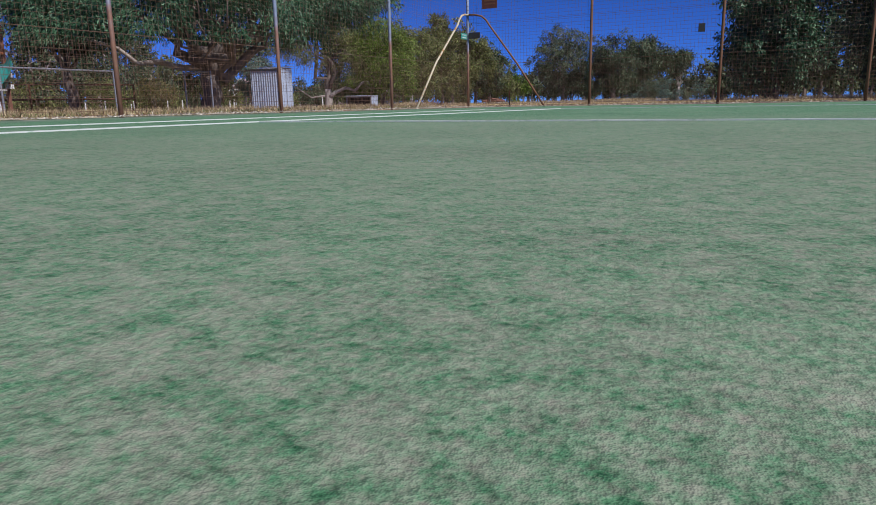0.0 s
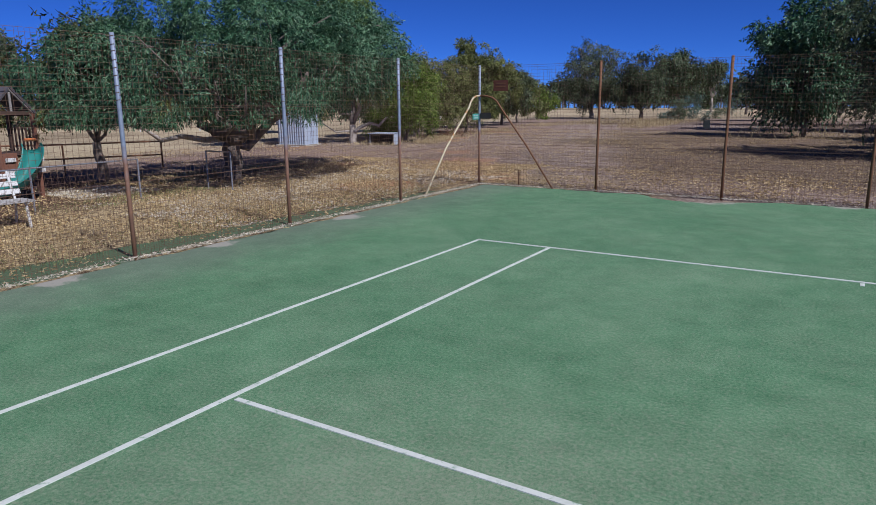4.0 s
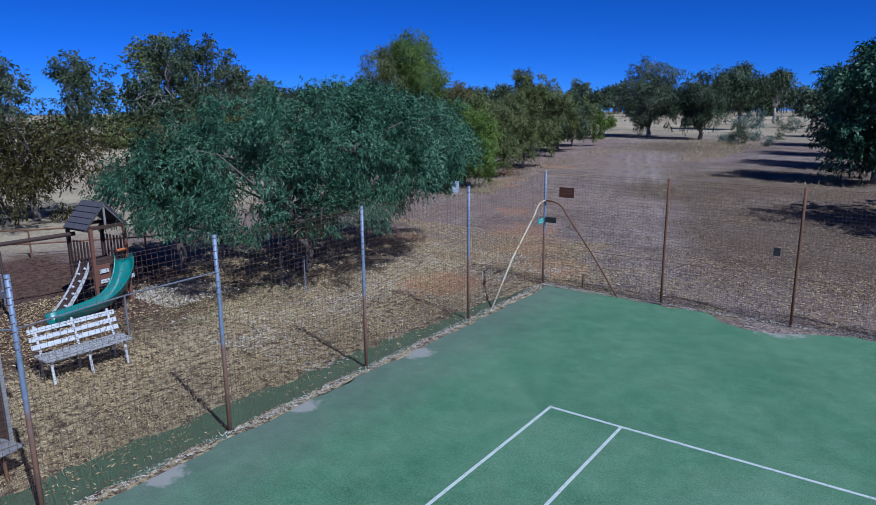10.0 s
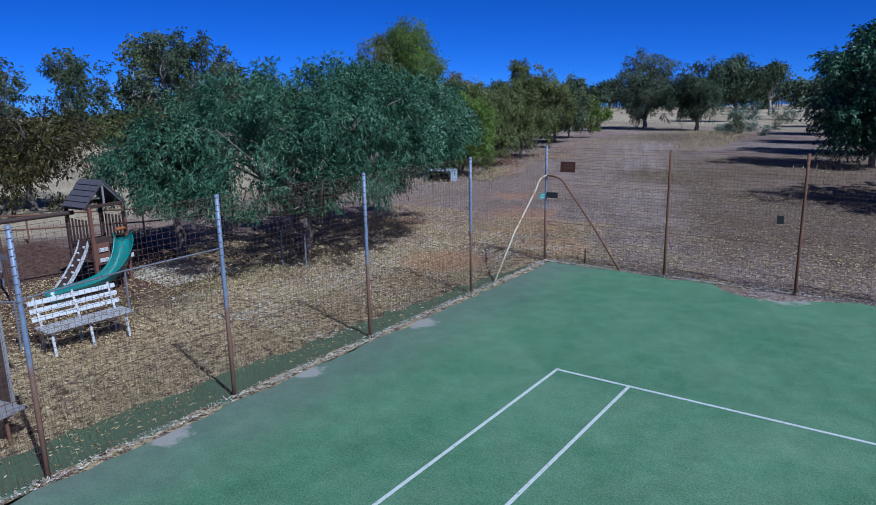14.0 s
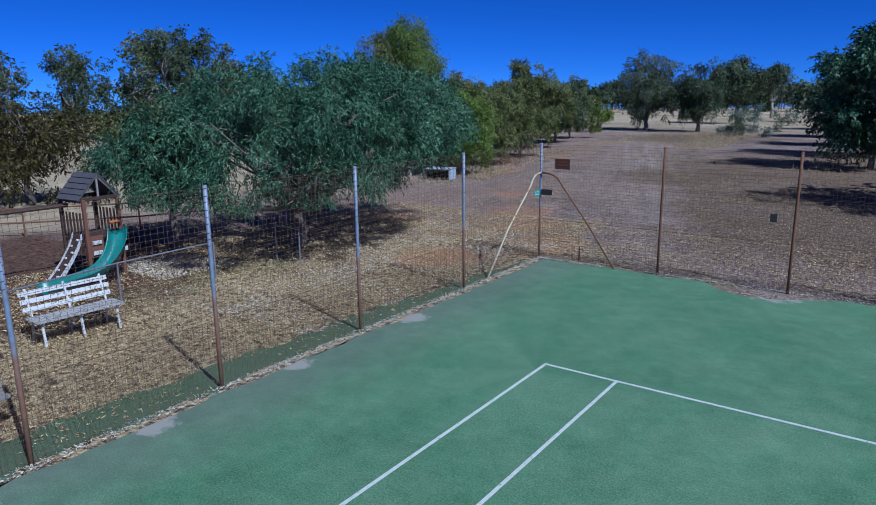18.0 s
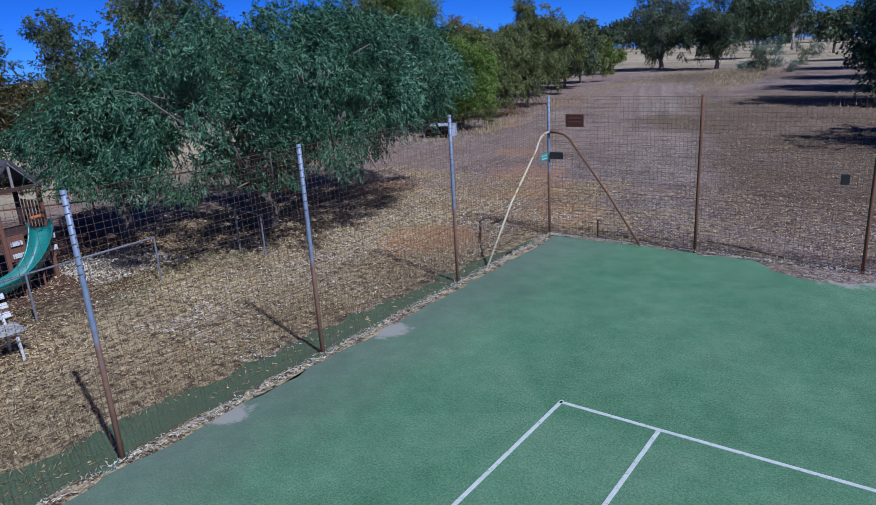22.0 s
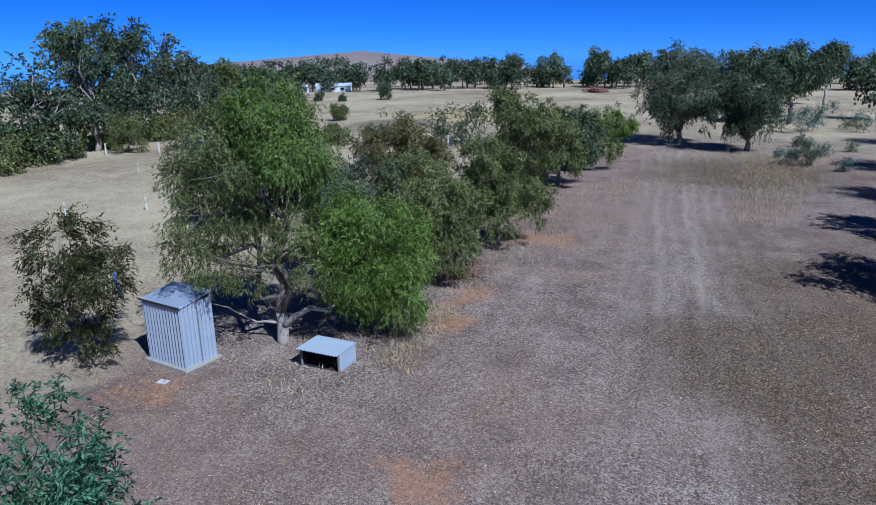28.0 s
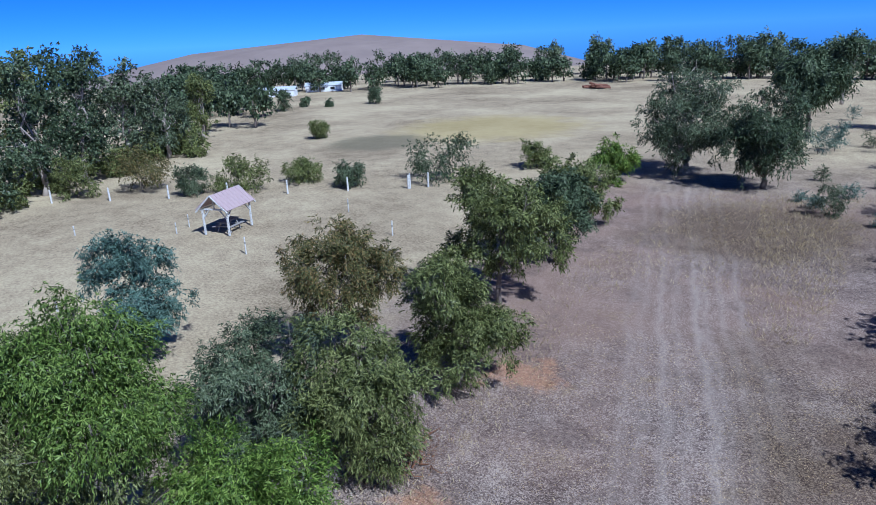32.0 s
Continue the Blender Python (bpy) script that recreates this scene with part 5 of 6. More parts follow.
# ---- row of trees along the lane ----
def lane_gum():
    """A gum of several stems: a high bright crown, an olive shoulder on the paddock side, and thin low boughs with gaps between."""
    rng = np.random.default_rng(31)
    e = thing("lane_gum", -17.7, 19.4, 0, 0, "tall open gum tree with pale trunk and hanging green leaves", "tree")
    across, away = Vector((0.513, 0.858)), Vector((-0.858, 0.513))

    def at(u, d, z, r, rz):
        p = across * u + away * d
        return (p.x, p.y, z, r, r, rz)

    high = [at(*q) for q in ((0.2, 0.0, 6.5, 1.05, 0.95), (0.25, 0.2, 7.5, 0.62, 0.5), (0.95, -0.3, 5.7, 0.85, 0.75), (-0.5, 0.8, 6.5, 0.85, 0.85), (1.25, 0.3, 4.9, 0.8, 0.8), (0.3, -0.95, 5.7, 0.8, 0.7),
                              (-0.45, -0.5, 7.0, 0.6, 0.55), (0.85, 0.5, 6.8, 0.6, 0.55), (0.5, 0.9, 5.4, 0.8, 0.7))]
    side = [at(*q) for q in ((-1.7, 0.0, 6.2, 0.75, 0.8), (-2.35, 0.2, 5.3, 0.55, 0.7), (-1.3, -0.7, 5.5, 0.65, 0.6), (-2.3, -0.4, 4.3, 0.5, 0.55), (-1.9, 0.8, 4.9, 0.65, 0.7), (-1.0, 0.3, 6.9, 0.5, 0.45), (-1.0, -0.4, 4.3, 0.6, 0.5), (-0.6, 0.5, 4.4, 0.7, 0.6))]
    low = [at(*q) for q in ((-1.8, -0.5, 3.0, 0.7, 0.42), (-2.5, 0.0, 3.2, 0.55, 0.42), (-0.9, -0.9, 2.6, 0.65, 0.4), (0.4, -0.8, 3.6, 0.7, 0.5), (1.5, -0.2, 3.4, 0.75, 0.6), (1.0, -0.9, 2.5, 0.65, 0.45), (2.1, 0.3, 2.6, 0.65, 0.55), (0.3, 0.3, 4.2, 0.8, 0.55), (-1.4, 0.9, 3.4, 0.7, 0.5))]
    bm = bmesh.new()
    bough(bm, rng, (0, 0, -0.15), (-0.05, 0.05, 0.95), 0.2, 0.16, 0.03, 10, 4)
    part("trunk", bm, M_PALEBARK, e, "pale flaking trunk forking low", True)
    stems = [Vector((-0.05, 0.05, 0.9)) + Vector((*(across * u + away * d), z)) for u, d, z in ((0.35, 0.1, 3.0), (-0.7, 0.1, 3.1), (0.0, -0.3, 3.3), (-0.1, 0.5, 3.0))]
    for k, (end, group) in enumerate(zip(stems, (high[:3] + high[4:5], side, low[:4] + high[5:7], high[3:4] + high[7:] + low[4:]))):
        bm = bmesh.new()
        bough(bm, rng, (-0.05, 0.05, 0.7 + 0.08 * k), end, 0.11, 0.075, 0.05, 8, 5)
        stem = part("limb", bm, M_BARK, e, "grey-brown upright limb", True)
        for q in group:
            bm = bmesh.new()
            pts = bough(bm, rng, end if q[2] > 4 else end.lerp(Vector((0, 0, 0.8)), 0.5), (q[0], q[1], q[2] + q[5] * 0.2), 0.06, 0.018, 0.07, 6, 5)
            for _ in range(5):
                d = rng.normal(size=3)
                bough(bm, rng, pts[rng.integers(1, 5)], (q[0] + d[0] * q[3] * 0.6, q[1] + d[1] * q[4] * 0.6, q[2] + d[2] * q[5] * 0.5), 0.022, 0.006, 0.1, 4, 3)
            part("branch", bm, M_BARK, stem, "", True)
    bm = bmesh.new()
    bough(bm, rng, (0.1, 0, 0.55), (1.5, 2.2, 1.35), 0.11, 0.04, 0.05, 8, 6)
    bough(bm, rng, (-0.1, 0, 0.6), (-1.6, -1.3, 1.3), 0.05, 0.015, 0.08, 6, 5)
    part("low_limb", bm, M_PALEBARK, e, "bleached bare limb", True)
    crown(rng, high, 92000, 0.098, 0.022, 0.2, L_GUM, e, 0.9, 0.8, 0.3, "upper_crown")
    crown(rng, side, 54000, 0.098, 0.022, 0.2, L_OLIVE, e, 0.9, 0.6, 0.25, "side_crown")
    crown(rng, low, 40000, 0.098, 0.022, 0.2, L_OLIVE, e, 0.9, 0.6, 0.2, "lower_crown")


lane_gum()
tree("bright_wattle", -15.8, 21.6, 4.4, 4.3, L_GREEN, 66000, 32, "bright green bushy wattle beside the lane", length=0.144, width=0.026, clump=0.22, low=0.16, k=11, r=0.08)
tree("grey_wattle", -20.2, 25.2, 5.3, 4.9, L_GREY, 52000, 33, "grey-green bushy wattle in the lane row", length=0.144, width=0.03, clump=0.18, low=0.1, k=9, r=0.09)
tree("olive_gum", -17.6, 26.6, 4.9, 5.0, L_OLIVE, 60000, 34, "olive green bushy gum in the lane row", length=0.152, width=0.03, clump=0.18, low=0.12, k=10, r=0.1)
tree("green_shrub", -18.9, 23.6, 2.2, 2.6, L_GREEN, 18000, 35, "low bright green shrub under the lane trees", "shrub", length=0.12, width=0.022, clump=0.18, low=0.05, k=6, r=0.05)
tree("dead_shrub", -18.6, 25.0, 2.0, 2.2, L_DEAD, 13500, 36, "grey dead shrub with drooping twigs", "shrub", length=0.16, width=0.015, clump=0.18, low=0.05, k=6, r=0.05, droop=1.4)
tree("russet_gum", -22.9, 31.6, 6.0, 5.0, L_RUSSET, 44000, 37, "open gum with russet leaf tips in the lane row", length=0.16, width=0.034, clump=0.18, low=0.35, k=9, r=0.09)
tree("olive_gum", -18.2, 32.4, 5.0, 4.9, L_OLIVE, 52000, 38, "olive green bushy gum in the lane row", length=0.16, width=0.034, clump=0.18, low=0.1, k=9, r=0.09)
tree("dark_gum", -21.3, 39.8, 6.8, 6.8, L_OLIVE, 56000, 39, "tall dense olive gum in the lane row", length=0.192, width=0.045, clump=0.18, low=0.12, k=11, r=0.12)
tree("dark_gum", -22.6, 46.5, 5.6, 6.2, L_DARK, 42000, 40, "dense dark green gum in the lane row", length=0.208, width=0.049, clump=0.18, low=0.1, k=10, r=0.12)
tree("dark_gum", -24.2, 53.0, 4.7, 5.6, L_OLIVE, 32000, 41, "dense olive gum in the lane row", length=0.224, width=0.053, clump=0.18, low=0.1, k=9, r=0.1)
tree("round_tree", -27.2, 66.5, 3.9, 3.8, L_GREEN, 13500, 42, "small round green tree at the end of the lane row", length=0.24, width=0.06, clump=0.18, low=0.1, k=8, r=0.08)
tree("round_tree", -36.5, 70.0, 2.6, 3.6, L_OLIVE, 9000, 43, "small round olive tree in the paddock", length=0.24, width=0.06, clump=0.18, low=0.05, k=7, r=0.08)
tree("blue_gum", -30.6, 27.2, 5.5, 4.2, L_BLUE, 46000, 44, "young blue-grey gum standing alone in the paddock", length=0.144, width=0.038, clump=0.18, low=0.08, k=9, r=0.08)

# ---- trees at the end of the lane and along its far side ----
tree("lane_end_gum", -23.4, 72.5, 9.6, 9.4, L_GREY, 56000, 51, "large grey-green gum at the end of the lane", length=0.24, width=0.06, clump=0.36, low=0.1, k=14, r=0.25, forks=10, split=0.12, bark=M_PALEBARK)
tree("lane_end_gum", -16.6, 69.5, 7.8, 6.5, L_DARK, 46000, 52, "large dark gum with forked trunk at the end of the lane", length=0.24, width=0.06, clump=0.36, low=0.15, k=14, r=0.22, forks=9, split=0.13)
tree("far_gum", -18.5, 96.0, 9.0, 7.0, L_DARK, 26000, 53, "large gum behind the lane end", length=0.44, width=0.105, clump=0.5, low=0.3, k=10, r=0.25)
tree("far_gum", -20.3, 132.0, 9.4, 5.2, L_DARK, 7500, 54, "tall thin gum with a bare stem", length=0.56, width=0.15, clump=0.5, low=0.5, k=7, r=0.22, bark=M_PALEBARK)
tree("weeping_wattle", 6.2, 20.4, 6.8, 6.2, L_DARK, 54000, 57, "dense dark wattle beside the lane", length=0.16, width=0.042, clump=0.35, low=0.1, k=11, r=0.14)
tree("weeping_wattle", 1.9, 34.8, 8.0, 6.4, L_ACACIA, 42000, 58, "dense weeping wattle beside the lane", length=0.24, width=0.075, clump=0.35, low=0.08, k=12, r=0.14)
tree("side_gum", 1.4, 43.5, 8.6, 6.6, L_DARK, 27000, 59, "tall dark gum beside the lane", length=0.29, width=0.085, clump=0.4, low=0.15, k=11, r=0.18)
tree("side_gum", 0.4, 52.5, 7.6, 6.6, L_DARK, 21000, 60, "tall dark gum beside the lane", length=0.32, width=0.068, clump=0.4, low=0.12, k=10, r=0.18)
tree("side_gum", -0.6, 64.0, 7.8, 7.0, L_OLIVE, 18000, 61, "tall olive gum beside the lane", length=0.36, width=0.075, clump=0.45, low=0.12, k=10, r=0.18)
tree("side_gum", -2.0, 80.0, 8.2, 7.5, L_DARK, 13500, 62, "tall dark gum beside the lane", length=0.4, width=0.09, clump=0.5, low=0.15, k=10, r=0.2)
tree("side_gum", 8.5, 43.0, 9.0, 8.0, L_DARK, 16500, 63, "tall dark gum beside the lane", length=0.4, width=0.09, clump=0.5, low=0.2, k=10, r=0.2)

# ---- saplings and small bushes on the far side of the lane ----
for i, (x, y, h, w, n) in enumerate(((-11.1, 62.8, 2.1, 1.9, 5200), (-12.2, 64.6, 1.0, 1.2, 1800), (-10.8, 68.5, 1.3, 1.2, 1800), (-13.4, 74.0, 1.2, 0.9, 1500), (-13.5, 66.2, 0.9, 0.7, 1200), (-8.2, 61.5, 1.0, 0.7, 1200),
                                     (-9.2, 72.7, 1.1, 0.8, 1200), (-15.7, 85.9, 2.6, 3.4, 5200), (-14.7, 88.6, 3.2, 2.6, 5200), (-11.9, 92.0, 2.0, 2.2, 3000), (-10.1, 89.0, 2.4, 2.4, 3000), (-16.4, 113.1, 2.0, 1.7, 2000))):
    tree("lane_sapling", x, y, h, w, L_BLUE if i % 3 else L_GREY, n, 400 + i, "wispy blue-green sapling in dry grass beside the lane" if h < 2.2 else "blue-green bush in dry grass beside the lane", "sapling", "saplings beside the lane", k=6, low=0.04, length=0.15, width=0.032, clump=0.12 + w * 0.03, r=0.03, forks=4, droop=0.2)


def branch_pile():
    """Fallen boughs heaped at the foot of the lane trees, dead leaves still on them."""
    r6 = np.random.default_rng(61)
    e = thing("fallen_branches", -16.95, 27.9, 0, 0, "heap of fallen brown branches at the foot of the lane trees", "branches")
    for k in range(9):
        a = r6.uniform(0, 6.28)
        s = Vector((r6.normal() * 0.35, r6.normal() * 0.6, 0.03))
        d = Vector((math.cos(a), math.sin(a), 0))
        bm = bmesh.new()
        bough(bm, r6, s, s + d * r6.uniform(0.7, 1.5) + Vector((0, 0, r6.uniform(0.05, 0.45))), 0.035, 0.01, 0.1, 5, 4)
        part("branch", bm, M_RUST, e, "", True)
    pos = np.stack([r6.normal(size=900) * 0.5, r6.normal(size=900) * 0.8, np.abs(r6.normal(size=900)) * 0.16 + 0.03], 1)
    raw("dead_leaves", *leaf_faces(r6, pos, r6.normal(size=(900, 3)), 0.11, 0.022), L_RED, e)


branch_pile()


def wood_pile():
    e = thing("wood_pile", -67.5, 148.8, float(ground_height(-67.5, 148.8)), 25, "low heap of orange-brown felled logs in the far paddock", "log pile")
    r7 = np.random.default_rng(62)
    for k in range(16):
        x, z, a = r7.uniform(-2.4, 2.4), 0.25 + 0.75 * r7.random() ** 2, r7.normal() * 0.4
        d = Vector((math.cos(a), math.sin(a), r7.normal() * 0.12)) * r7.uniform(0.8, 1.6)
        c = Vector((x, r7.normal() * 0.7, z))
        part("log", pipe([c - d, c, c + d], [0.24, 0.22, 0.2], 7), M_REDWOOD, e)


wood_pile()

# ---- bushes in the paddock ----
for i, (x, y, h, w, leaf, words) in enumerate((
        (-41.8, 61.5, 4.6, 6.8, L_DARK, "spreading dark green tree in the paddock"), (-53.0, 55.5, 2.5, 4.2, L_OLIVE, "rounded olive bush in the paddock"),
        (-47.2, 55.8, 2.3, 3.0, L_GREY, "rounded grey-green bush in the paddock"), (-55.2, 50.0, 3.3, 5.6, L_OLIVE, "wide green bush by the paddock fence"),
        (-58.0, 47.2, 2.7, 3.2, L_GREY, "grey-green bush by the paddock fence"), (-64.0, 46.0, 4.0, 6.6, L_RUSSET, "russet bush at the edge of the woods"),
        (-67.0, 41.5, 4.0, 4.6, L_OLIVE, "olive bush at the edge of the woods"), (-73.4, 76.5, 2.8, 2.8, L_OLIVE, "thin bush in the paddock"),
        (-97.5, 113.8, 3.2, 2.9, L_DARK, "small dark tree in the far paddock"), (-107.2, 99.0, 4.0, 3.2, L_DARK, "small dark tree in the far paddock"),
        (-113.5, 91.4, 2.3, 2.9, L_DARK, "small dark tree in the far paddock"), (-117.9, 99.0, 2.9, 2.5, L_DARK, "small dark tree in the far paddock"),
        (-108.7, 105.5, 2.0, 1.8, L_DARK, "small dark bush in the far paddock"), (-103.4, 107.0, 1.4, 1.6, L_DARK, "small dark bush in the far paddock"),
        (-83.0, 64.0, 1.5, 1.3, L_BLUE, "small blue-green bush in the far paddock"))):
    d = math.hypot(x, y)
    s = 0.12 + d * 0.0014
    tree("paddock_bush", x, y, h, w, leaf, int(3400 + 13500 * min(1.0, 60 / d) * min(1.0, w / 4)), 70 + i, words, "bush", "paddock bushes", k=8, low=0.06, length=s * 0.72, width=s * 0.26, clump=0.16 + w * 0.03, r=0.06, z=float(ground_height(x, y)))


# ---- woods ----
def wood_kinds():
    kinds = []
    for i, (h, w, leaf, low) in enumerate(((13.0, 7.0, L_DARK, 0.18), (11.5, 7.0, L_GREY, 0.12), (9.0, 8.0, L_DARK, 0.05), (11.0, 6.0, L_OLIVE, 0.15))):
        kinds.append((leaf, round_blobs(np.random.default_rng(90 + i), h, w, 15, low), h))
    return kinds


KINDS = wood_kinds()
rng = np.random.default_rng(101)
left_wood = [(-71.3, 40.5, 0, 1.0), (-73.0, 45.5, 0, 1.05), (-76.5, 52.0, 1, 0.95), (-80.0, 58.5, 1, 0.85), (-67.5, 34.0, 2, 1.0), (-68.0, 27.0, 0, 0.74), (-66.0, 20.0, 1, 0.74), (-64.0, 13.0, 2, 0.85), (-62.0, 6.0, 3, 0.7),
             (-79.0, 43.0, 3, 1.15), (-84.0, 51.0, 0, 1.0), (-77.0, 33.0, 1, 0.9), (-76.0, 22.0, 0, 0.8), (-87.0, 62.0, 2, 0.9), (-60.0, -2.0, 2, 0.8), (-90.0, 70.0, 3, 0.8), (-58.0, -10.0, 0, 0.66), (-73.0, 14.0, 1, 0.84)]
firsts = {}
for x, y, kind, s in left_wood:
    z = float(ground_height(x, y))
    turn = rng.uniform(0, 360)
    if kind not in firsts:
        leaf, bl, h = KINDS[kind]
        r2 = np.random.default_rng(120 + kind)
        e = thing("woodland_gum", x, y, z, 0, "tall dark gum tree in the wood across the paddock", "tree", "wood across the paddock")
        trunk(r2, bl, 0.25, 7, M_PALEBARK, e, 0.35)
        crown(r2, bl, 15500, 0.25, 0.14, 0.4, leaf, e, 0.6, 0.3, 0.2)
        firsts[kind] = e
    else:
        copy_thing(firsts[kind], pose(x, y, z, 0, 0, turn) @ Matrix.Scale(s, 4))

shrub = None
rs = np.random.default_rng(303)
for k in range(26):
    x, y = -63.5 - 0.75 * k + rs.normal() * 2.2, 24 + 1.55 * k + rs.normal() * 2.0
    z = float(ground_height(x, y))
    if shrub is None:
        shrub = tree("woodland_shrub", x, y, 3.6, 4.4, L_OLIVE, 3000, 304, "dusty olive shrub along the edge of the wood", "shrub", "shrubs along the wood", k=8, low=0.03, length=0.27, width=0.13, clump=0.3, r=0.06, z=z)
    else:
        copy_thing(shrub, pose(x, y, z, 0, 0, rs.uniform(0, 360)) @ Matrix.Scale(rs.uniform(0.6, 1.25), 4))


def far_wood(name, places, seed, label, size=(5.0, 9.0)):
    """A belt of distant trees in one mesh: trunks and leaf clumps."""
    r3 = np.random.default_rng(seed)
    vs, fs, ns, base = [], [], [], 0
    bm = bmesh.new()
    for x, y in places:
        h = r3.uniform(*size)
        z = float(ground_height(x, y))
        w = h * r3.uniform(0.6, 1.0)
        bl = round_blobs(r3, h, w, 7, r3.uniform(0.1, 0.3))
        pos, out = crown_points(r3, bl, 800, 0.5)
        axis = out * 0.5 + r3.normal(size=pos.shape) * 0.6 + np.array([0, 0, -0.7])
        v, f, nor = leaf_faces(r3, pos + np.array([x, y, z]), axis, 0.58, 0.36, rounded(out, r3), 0.7)
        vs.append(v)
        ns.append(nor)
        fs.append(f + base)
        base += len(v)
        tube(bm, [(x, y, z - 0.3), (x + r3.normal() * 0.3, y, z + h * 0.5)], [0.22, 0.12], 5)
    e = thing(name, places[0][0], places[0][1], 0, 0, label, "woods", kind="stuff")
    inv = np.array([places[0][0], places[0][1], 0.0])
    bmesh.ops.translate(bm, verts=bm.verts, vec=tuple(-inv))
    raw("crowns", np.concatenate(vs) - inv, np.concatenate(fs), L_DARK if seed % 2 else L_GREY, e, "", np.concatenate(ns))
    part("trunks", bm, M_BARK, e)


rng = np.random.default_rng(7)
belt = []
for k in range(120):
    t = k / 119
    x, y = -165 + 190 * t, 118 + 70 * math.sin(min(1.0, t * 1.35) * 1.57) - 8 * t
    belt.append((x + rng.normal() * 3, y + rng.normal() * 5))
far_wood("far_woods", belt, 131, "belt of distant dark gum trees beyond the paddock")
belt = [(-160 + 150 * k / 59 + rng.normal() * 5, 150 + 62 * math.sin(k / 59 * 1.7) + rng.normal() * 5) for k in range(60)]
far_wood("far_woods", belt, 132, "second belt of distant gum trees beyond the paddock", (7.0, 10.5))
belt = [(-95 - 62 * k / 39 + rng.normal() * 4, 72 + 44 * k / 39 + rng.normal() * 5) for k in range(40)]
far_wood("far_woods", belt, 133, "belt of distant gum trees on the slope beside the farm", (5.5, 8.5))
belt = [(-8 + 60 * k / 34 + rng.normal() * 4, 112 + 30 * math.sin(k * 0.7) + rng.normal() * 6) for k in range(35)]
far_wood("far_woods", belt, 135, "dark trees closing the far side of the lane", (6.0, 9.0))
belt = [(14 + rng.normal() * 4, 20 + 2.6 * k + rng.normal()) for k in range(26)]
far_wood("side_woods", belt, 136, "dark gum trees standing behind the lane side", (6.5, 9.5))


# ---- small ground cover ----
def litter(name, n, box4, length, width, material, seed, label, z=0.012, flat=0.25, keep=None, up=0.0):
    r4 = np.random.default_rng(seed)
    x0, x1, y0, y1 = box4
    pos = np.stack([r4.uniform(x0, x1, n), r4.uniform(y0, y1, n), np.full(n, z)], 1)
    patch = np.array([noise.noise(Vector((px * 0.55, py * 0.55, seed))) for px, py in pos[:, :2]])
    ok = patch > r4.uniform(-0.7, 0.5, n)
    if keep is not None:
        ok &= keep(pos[:, 0], pos[:, 1])
    pos = pos[ok]
    axis = r4.normal(size=pos.shape) * np.array([1, 1, flat])
    axis[:, 2] = np.abs(axis[:, 2]) + up
    pos[:, 2] += ground_height(pos[:, 0], pos[:, 1]) + 0.02
    ob = raw(name, *leaf_faces(r4, pos, axis, length, width), material)
    return tagged(ob, label, "leaf litter" if up == 0 else "grass", kind="stuff")


off_court = lambda x, y: (x < SIDE_X - 0.1) | (y > BACK_Y)
rl = np.random.default_rng(77)
litter("leaf_litter", 135000, (-12.5, SIDE_X, -10, 12), 0.065, 0.017, L_LITTER, 201, "pale dead leaves strewn over dry earth", keep=lambda x, y: off_court(x, y) & ((x < SIDE_X - 0.75 + 0.04 * (y + 1)) | (rl.random(len(x)) < 0.18)))
litter("leaf_litter", 95000, (-22, 8, BACK_Y, 40), 0.06, 0.016, L_LITTER, 202, "pale dead leaves strewn over the lane")
litter("leaf_litter", 9000, (SIDE_X - 0.03, SIDE_X + 0.16, -11, BACK_Y), 0.05, 0.012, L_PALE, 203, "dead leaves gathered along the court fence")
litter("leaf_litter", 8000, (SIDE_X, 9, BACK_Y - 0.12, BACK_Y + 0.12), 0.05, 0.012, L_PALE, 204, "dead leaves gathered along the court fence")
litter("dry_grass", 14000, (-8.0, SIDE_X - 0.6, -8, 6), 0.13, 0.009, L_STRAW, 205, "dry yellow grass tufts outside the court", up=1.3)
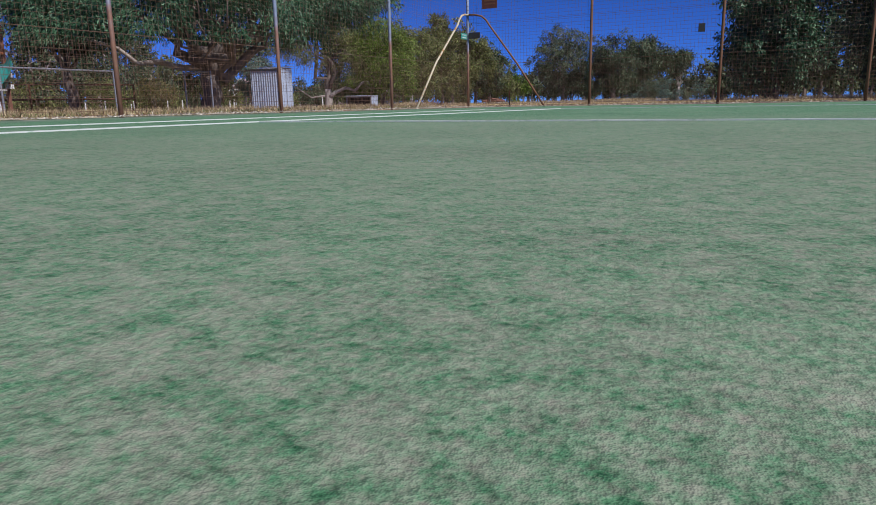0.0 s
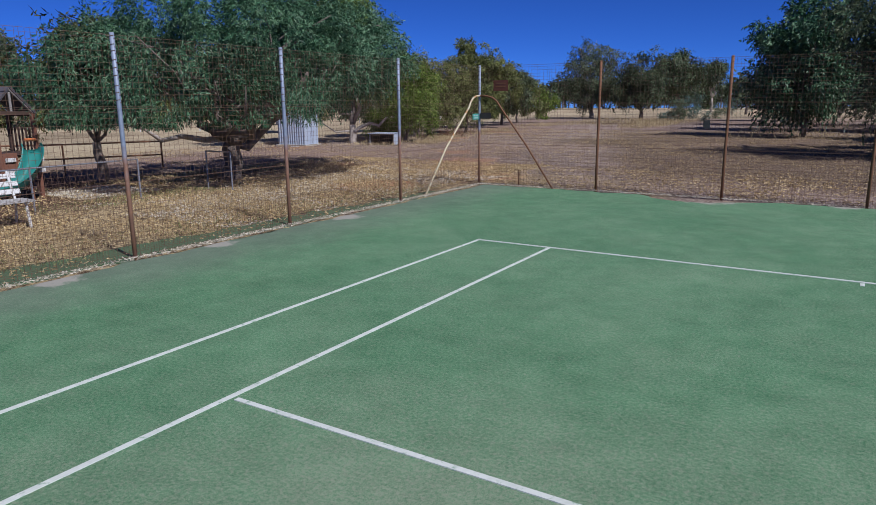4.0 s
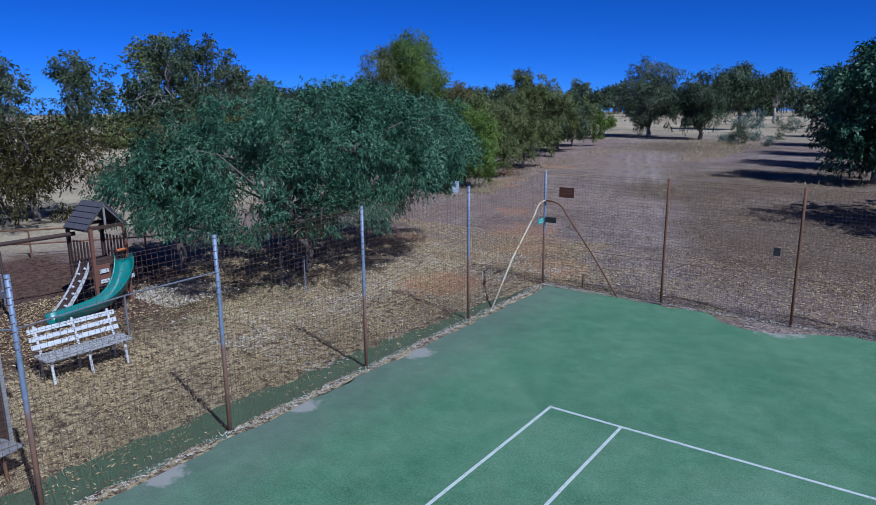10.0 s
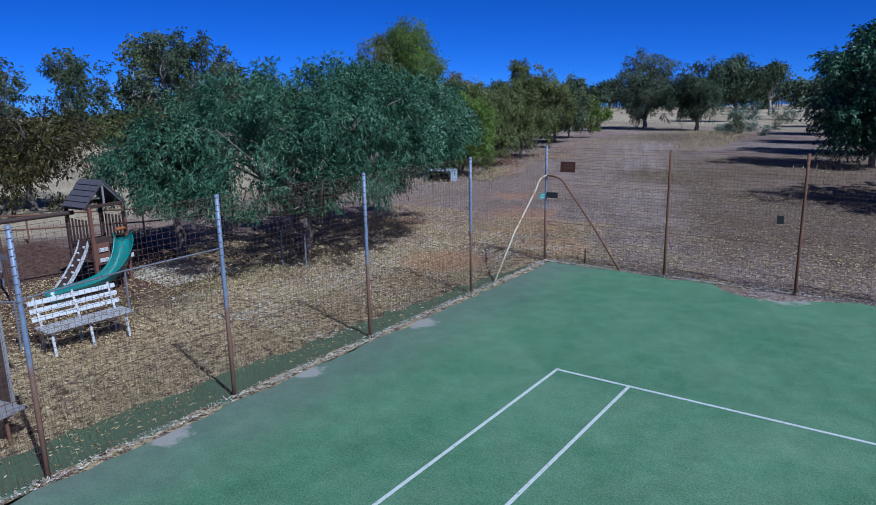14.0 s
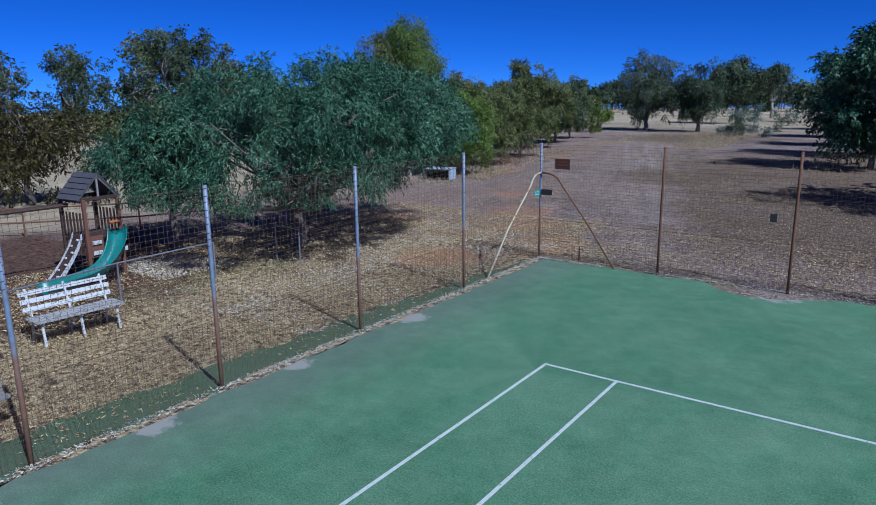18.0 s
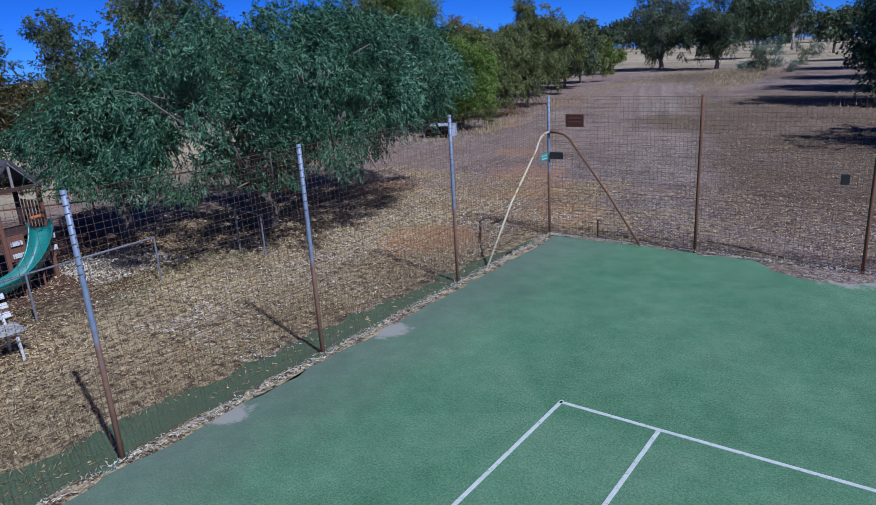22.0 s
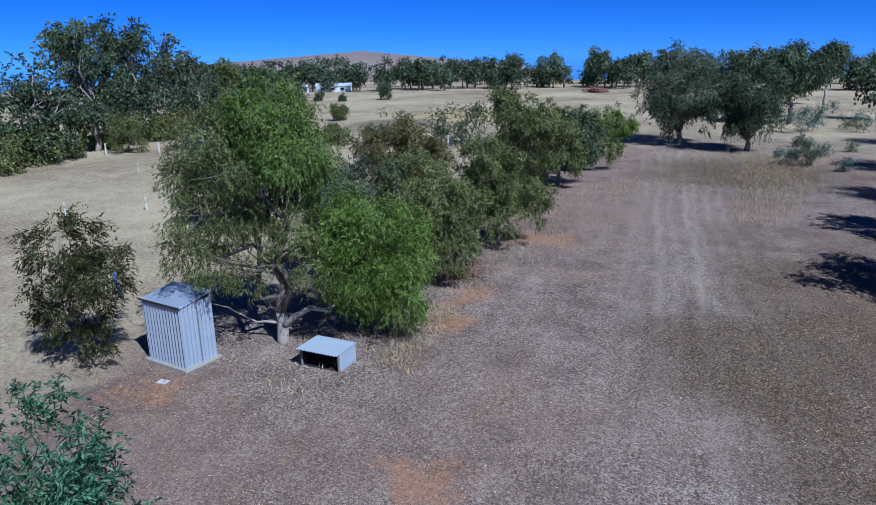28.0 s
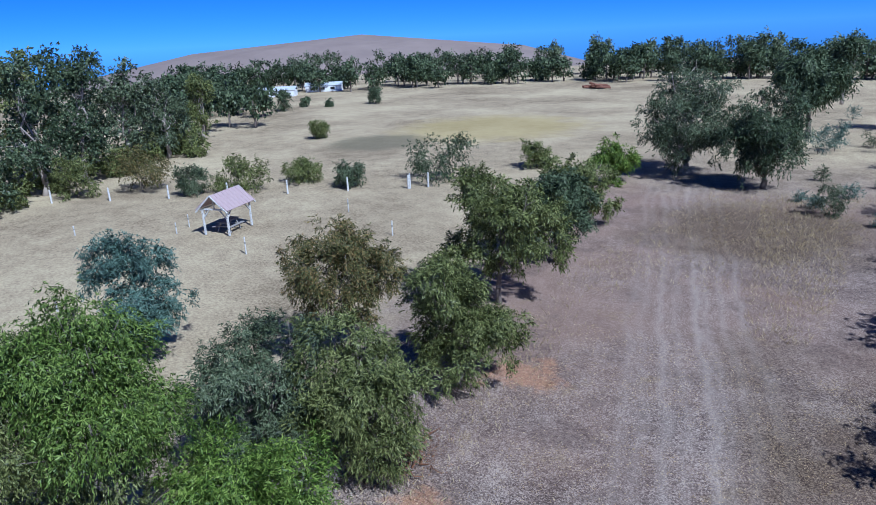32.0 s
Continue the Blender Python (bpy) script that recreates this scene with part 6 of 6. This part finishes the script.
litter("dry_grass", 7000, (-20, -8.5, 46, 68), 0.26, 0.02, L_STRAW, 206, "patch of tall straw-coloured grass on the lane", up=1.2)
litter("dry_grass", 7000, (-6, 12, 32, 60), 0.26, 0.02, L_STRAW, 207, "dry grass along the lane side", up=1.2, keep=lambda x, y: x > -1 - 0.05 * (y - 20))
litter("dry_grass", 9000, (-23, -13, 17, 50), 0.22, 0.025, L_STRAW, 208, "dry grass under the lane trees", up=1.2, keep=lambda x, y: np.abs(x + 15.5 + 0.13 * (y - 20)) < 1.6)

litter("green_weeds", 2600, (-9.2, -7.8, -1.8, 2.4), 0.1, 0.01, L_WEED, 214, "yellow-green weeds along the foot of the pipe rail fence", up=1.3)
litter("green_weeds", 2600, (-5.0, SIDE_X - 0.3, -5.0, 5.5), 0.09, 0.009, L_WEED, 215, "thin yellow-green weeds beside the turf apron", up=1.1)
litter("dry_grass", 5200, (-16.2, -12.6, 19.8, 24.6), 0.26, 0.016, L_STRAW, 221, "tall pale straw at the foot of the lane trees", up=1.2, keep=lambda x, y: np.abs(x + 14.3 + 0.35 * (y - 21.7)) < 0.75)
litter("dry_grass", 9000, (-15.5, -8.5, 42, 66), 0.28, 0.022, L_STRAW, 222, "straw-coloured grass standing beside the wheel tracks", up=1.2, keep=lambda x, y: np.abs(x + 10.8 + 0.2 * (y - 52)) < 2.2)
litter("leaf_litter", 17000, (-8.5, SIDE_X - 0.1, -1.0, 9.0), 0.075, 0.02, L_PALE, 231, "bleached curled leaves lying thick outside the court corner", keep=lambda x, y: ((x < SIDE_X - 0.5) | (y > BACK_Y)) & ((x + 5.5) ** 2 + (y - 5.2) ** 2 > 0.8) & (np.sin(x * 1.9 + y * 0.7) + np.sin(y * 2.3 - x * 0.8) > -0.9))
litter("leaf_litter", 7000, (SIDE_X, 5.0, BACK_Y + 0.1, BACK_Y + 5.0), 0.075, 0.02, L_LITTER, 232, "bleached curled leaves lying behind the court fence")
litter("leaf_litter", 7000, (-11.5, -9.3, -0.2, 1.7), 0.07, 0.022, L_PALE, 233, "patch of bleached litter at the end of the pipe rail fence")
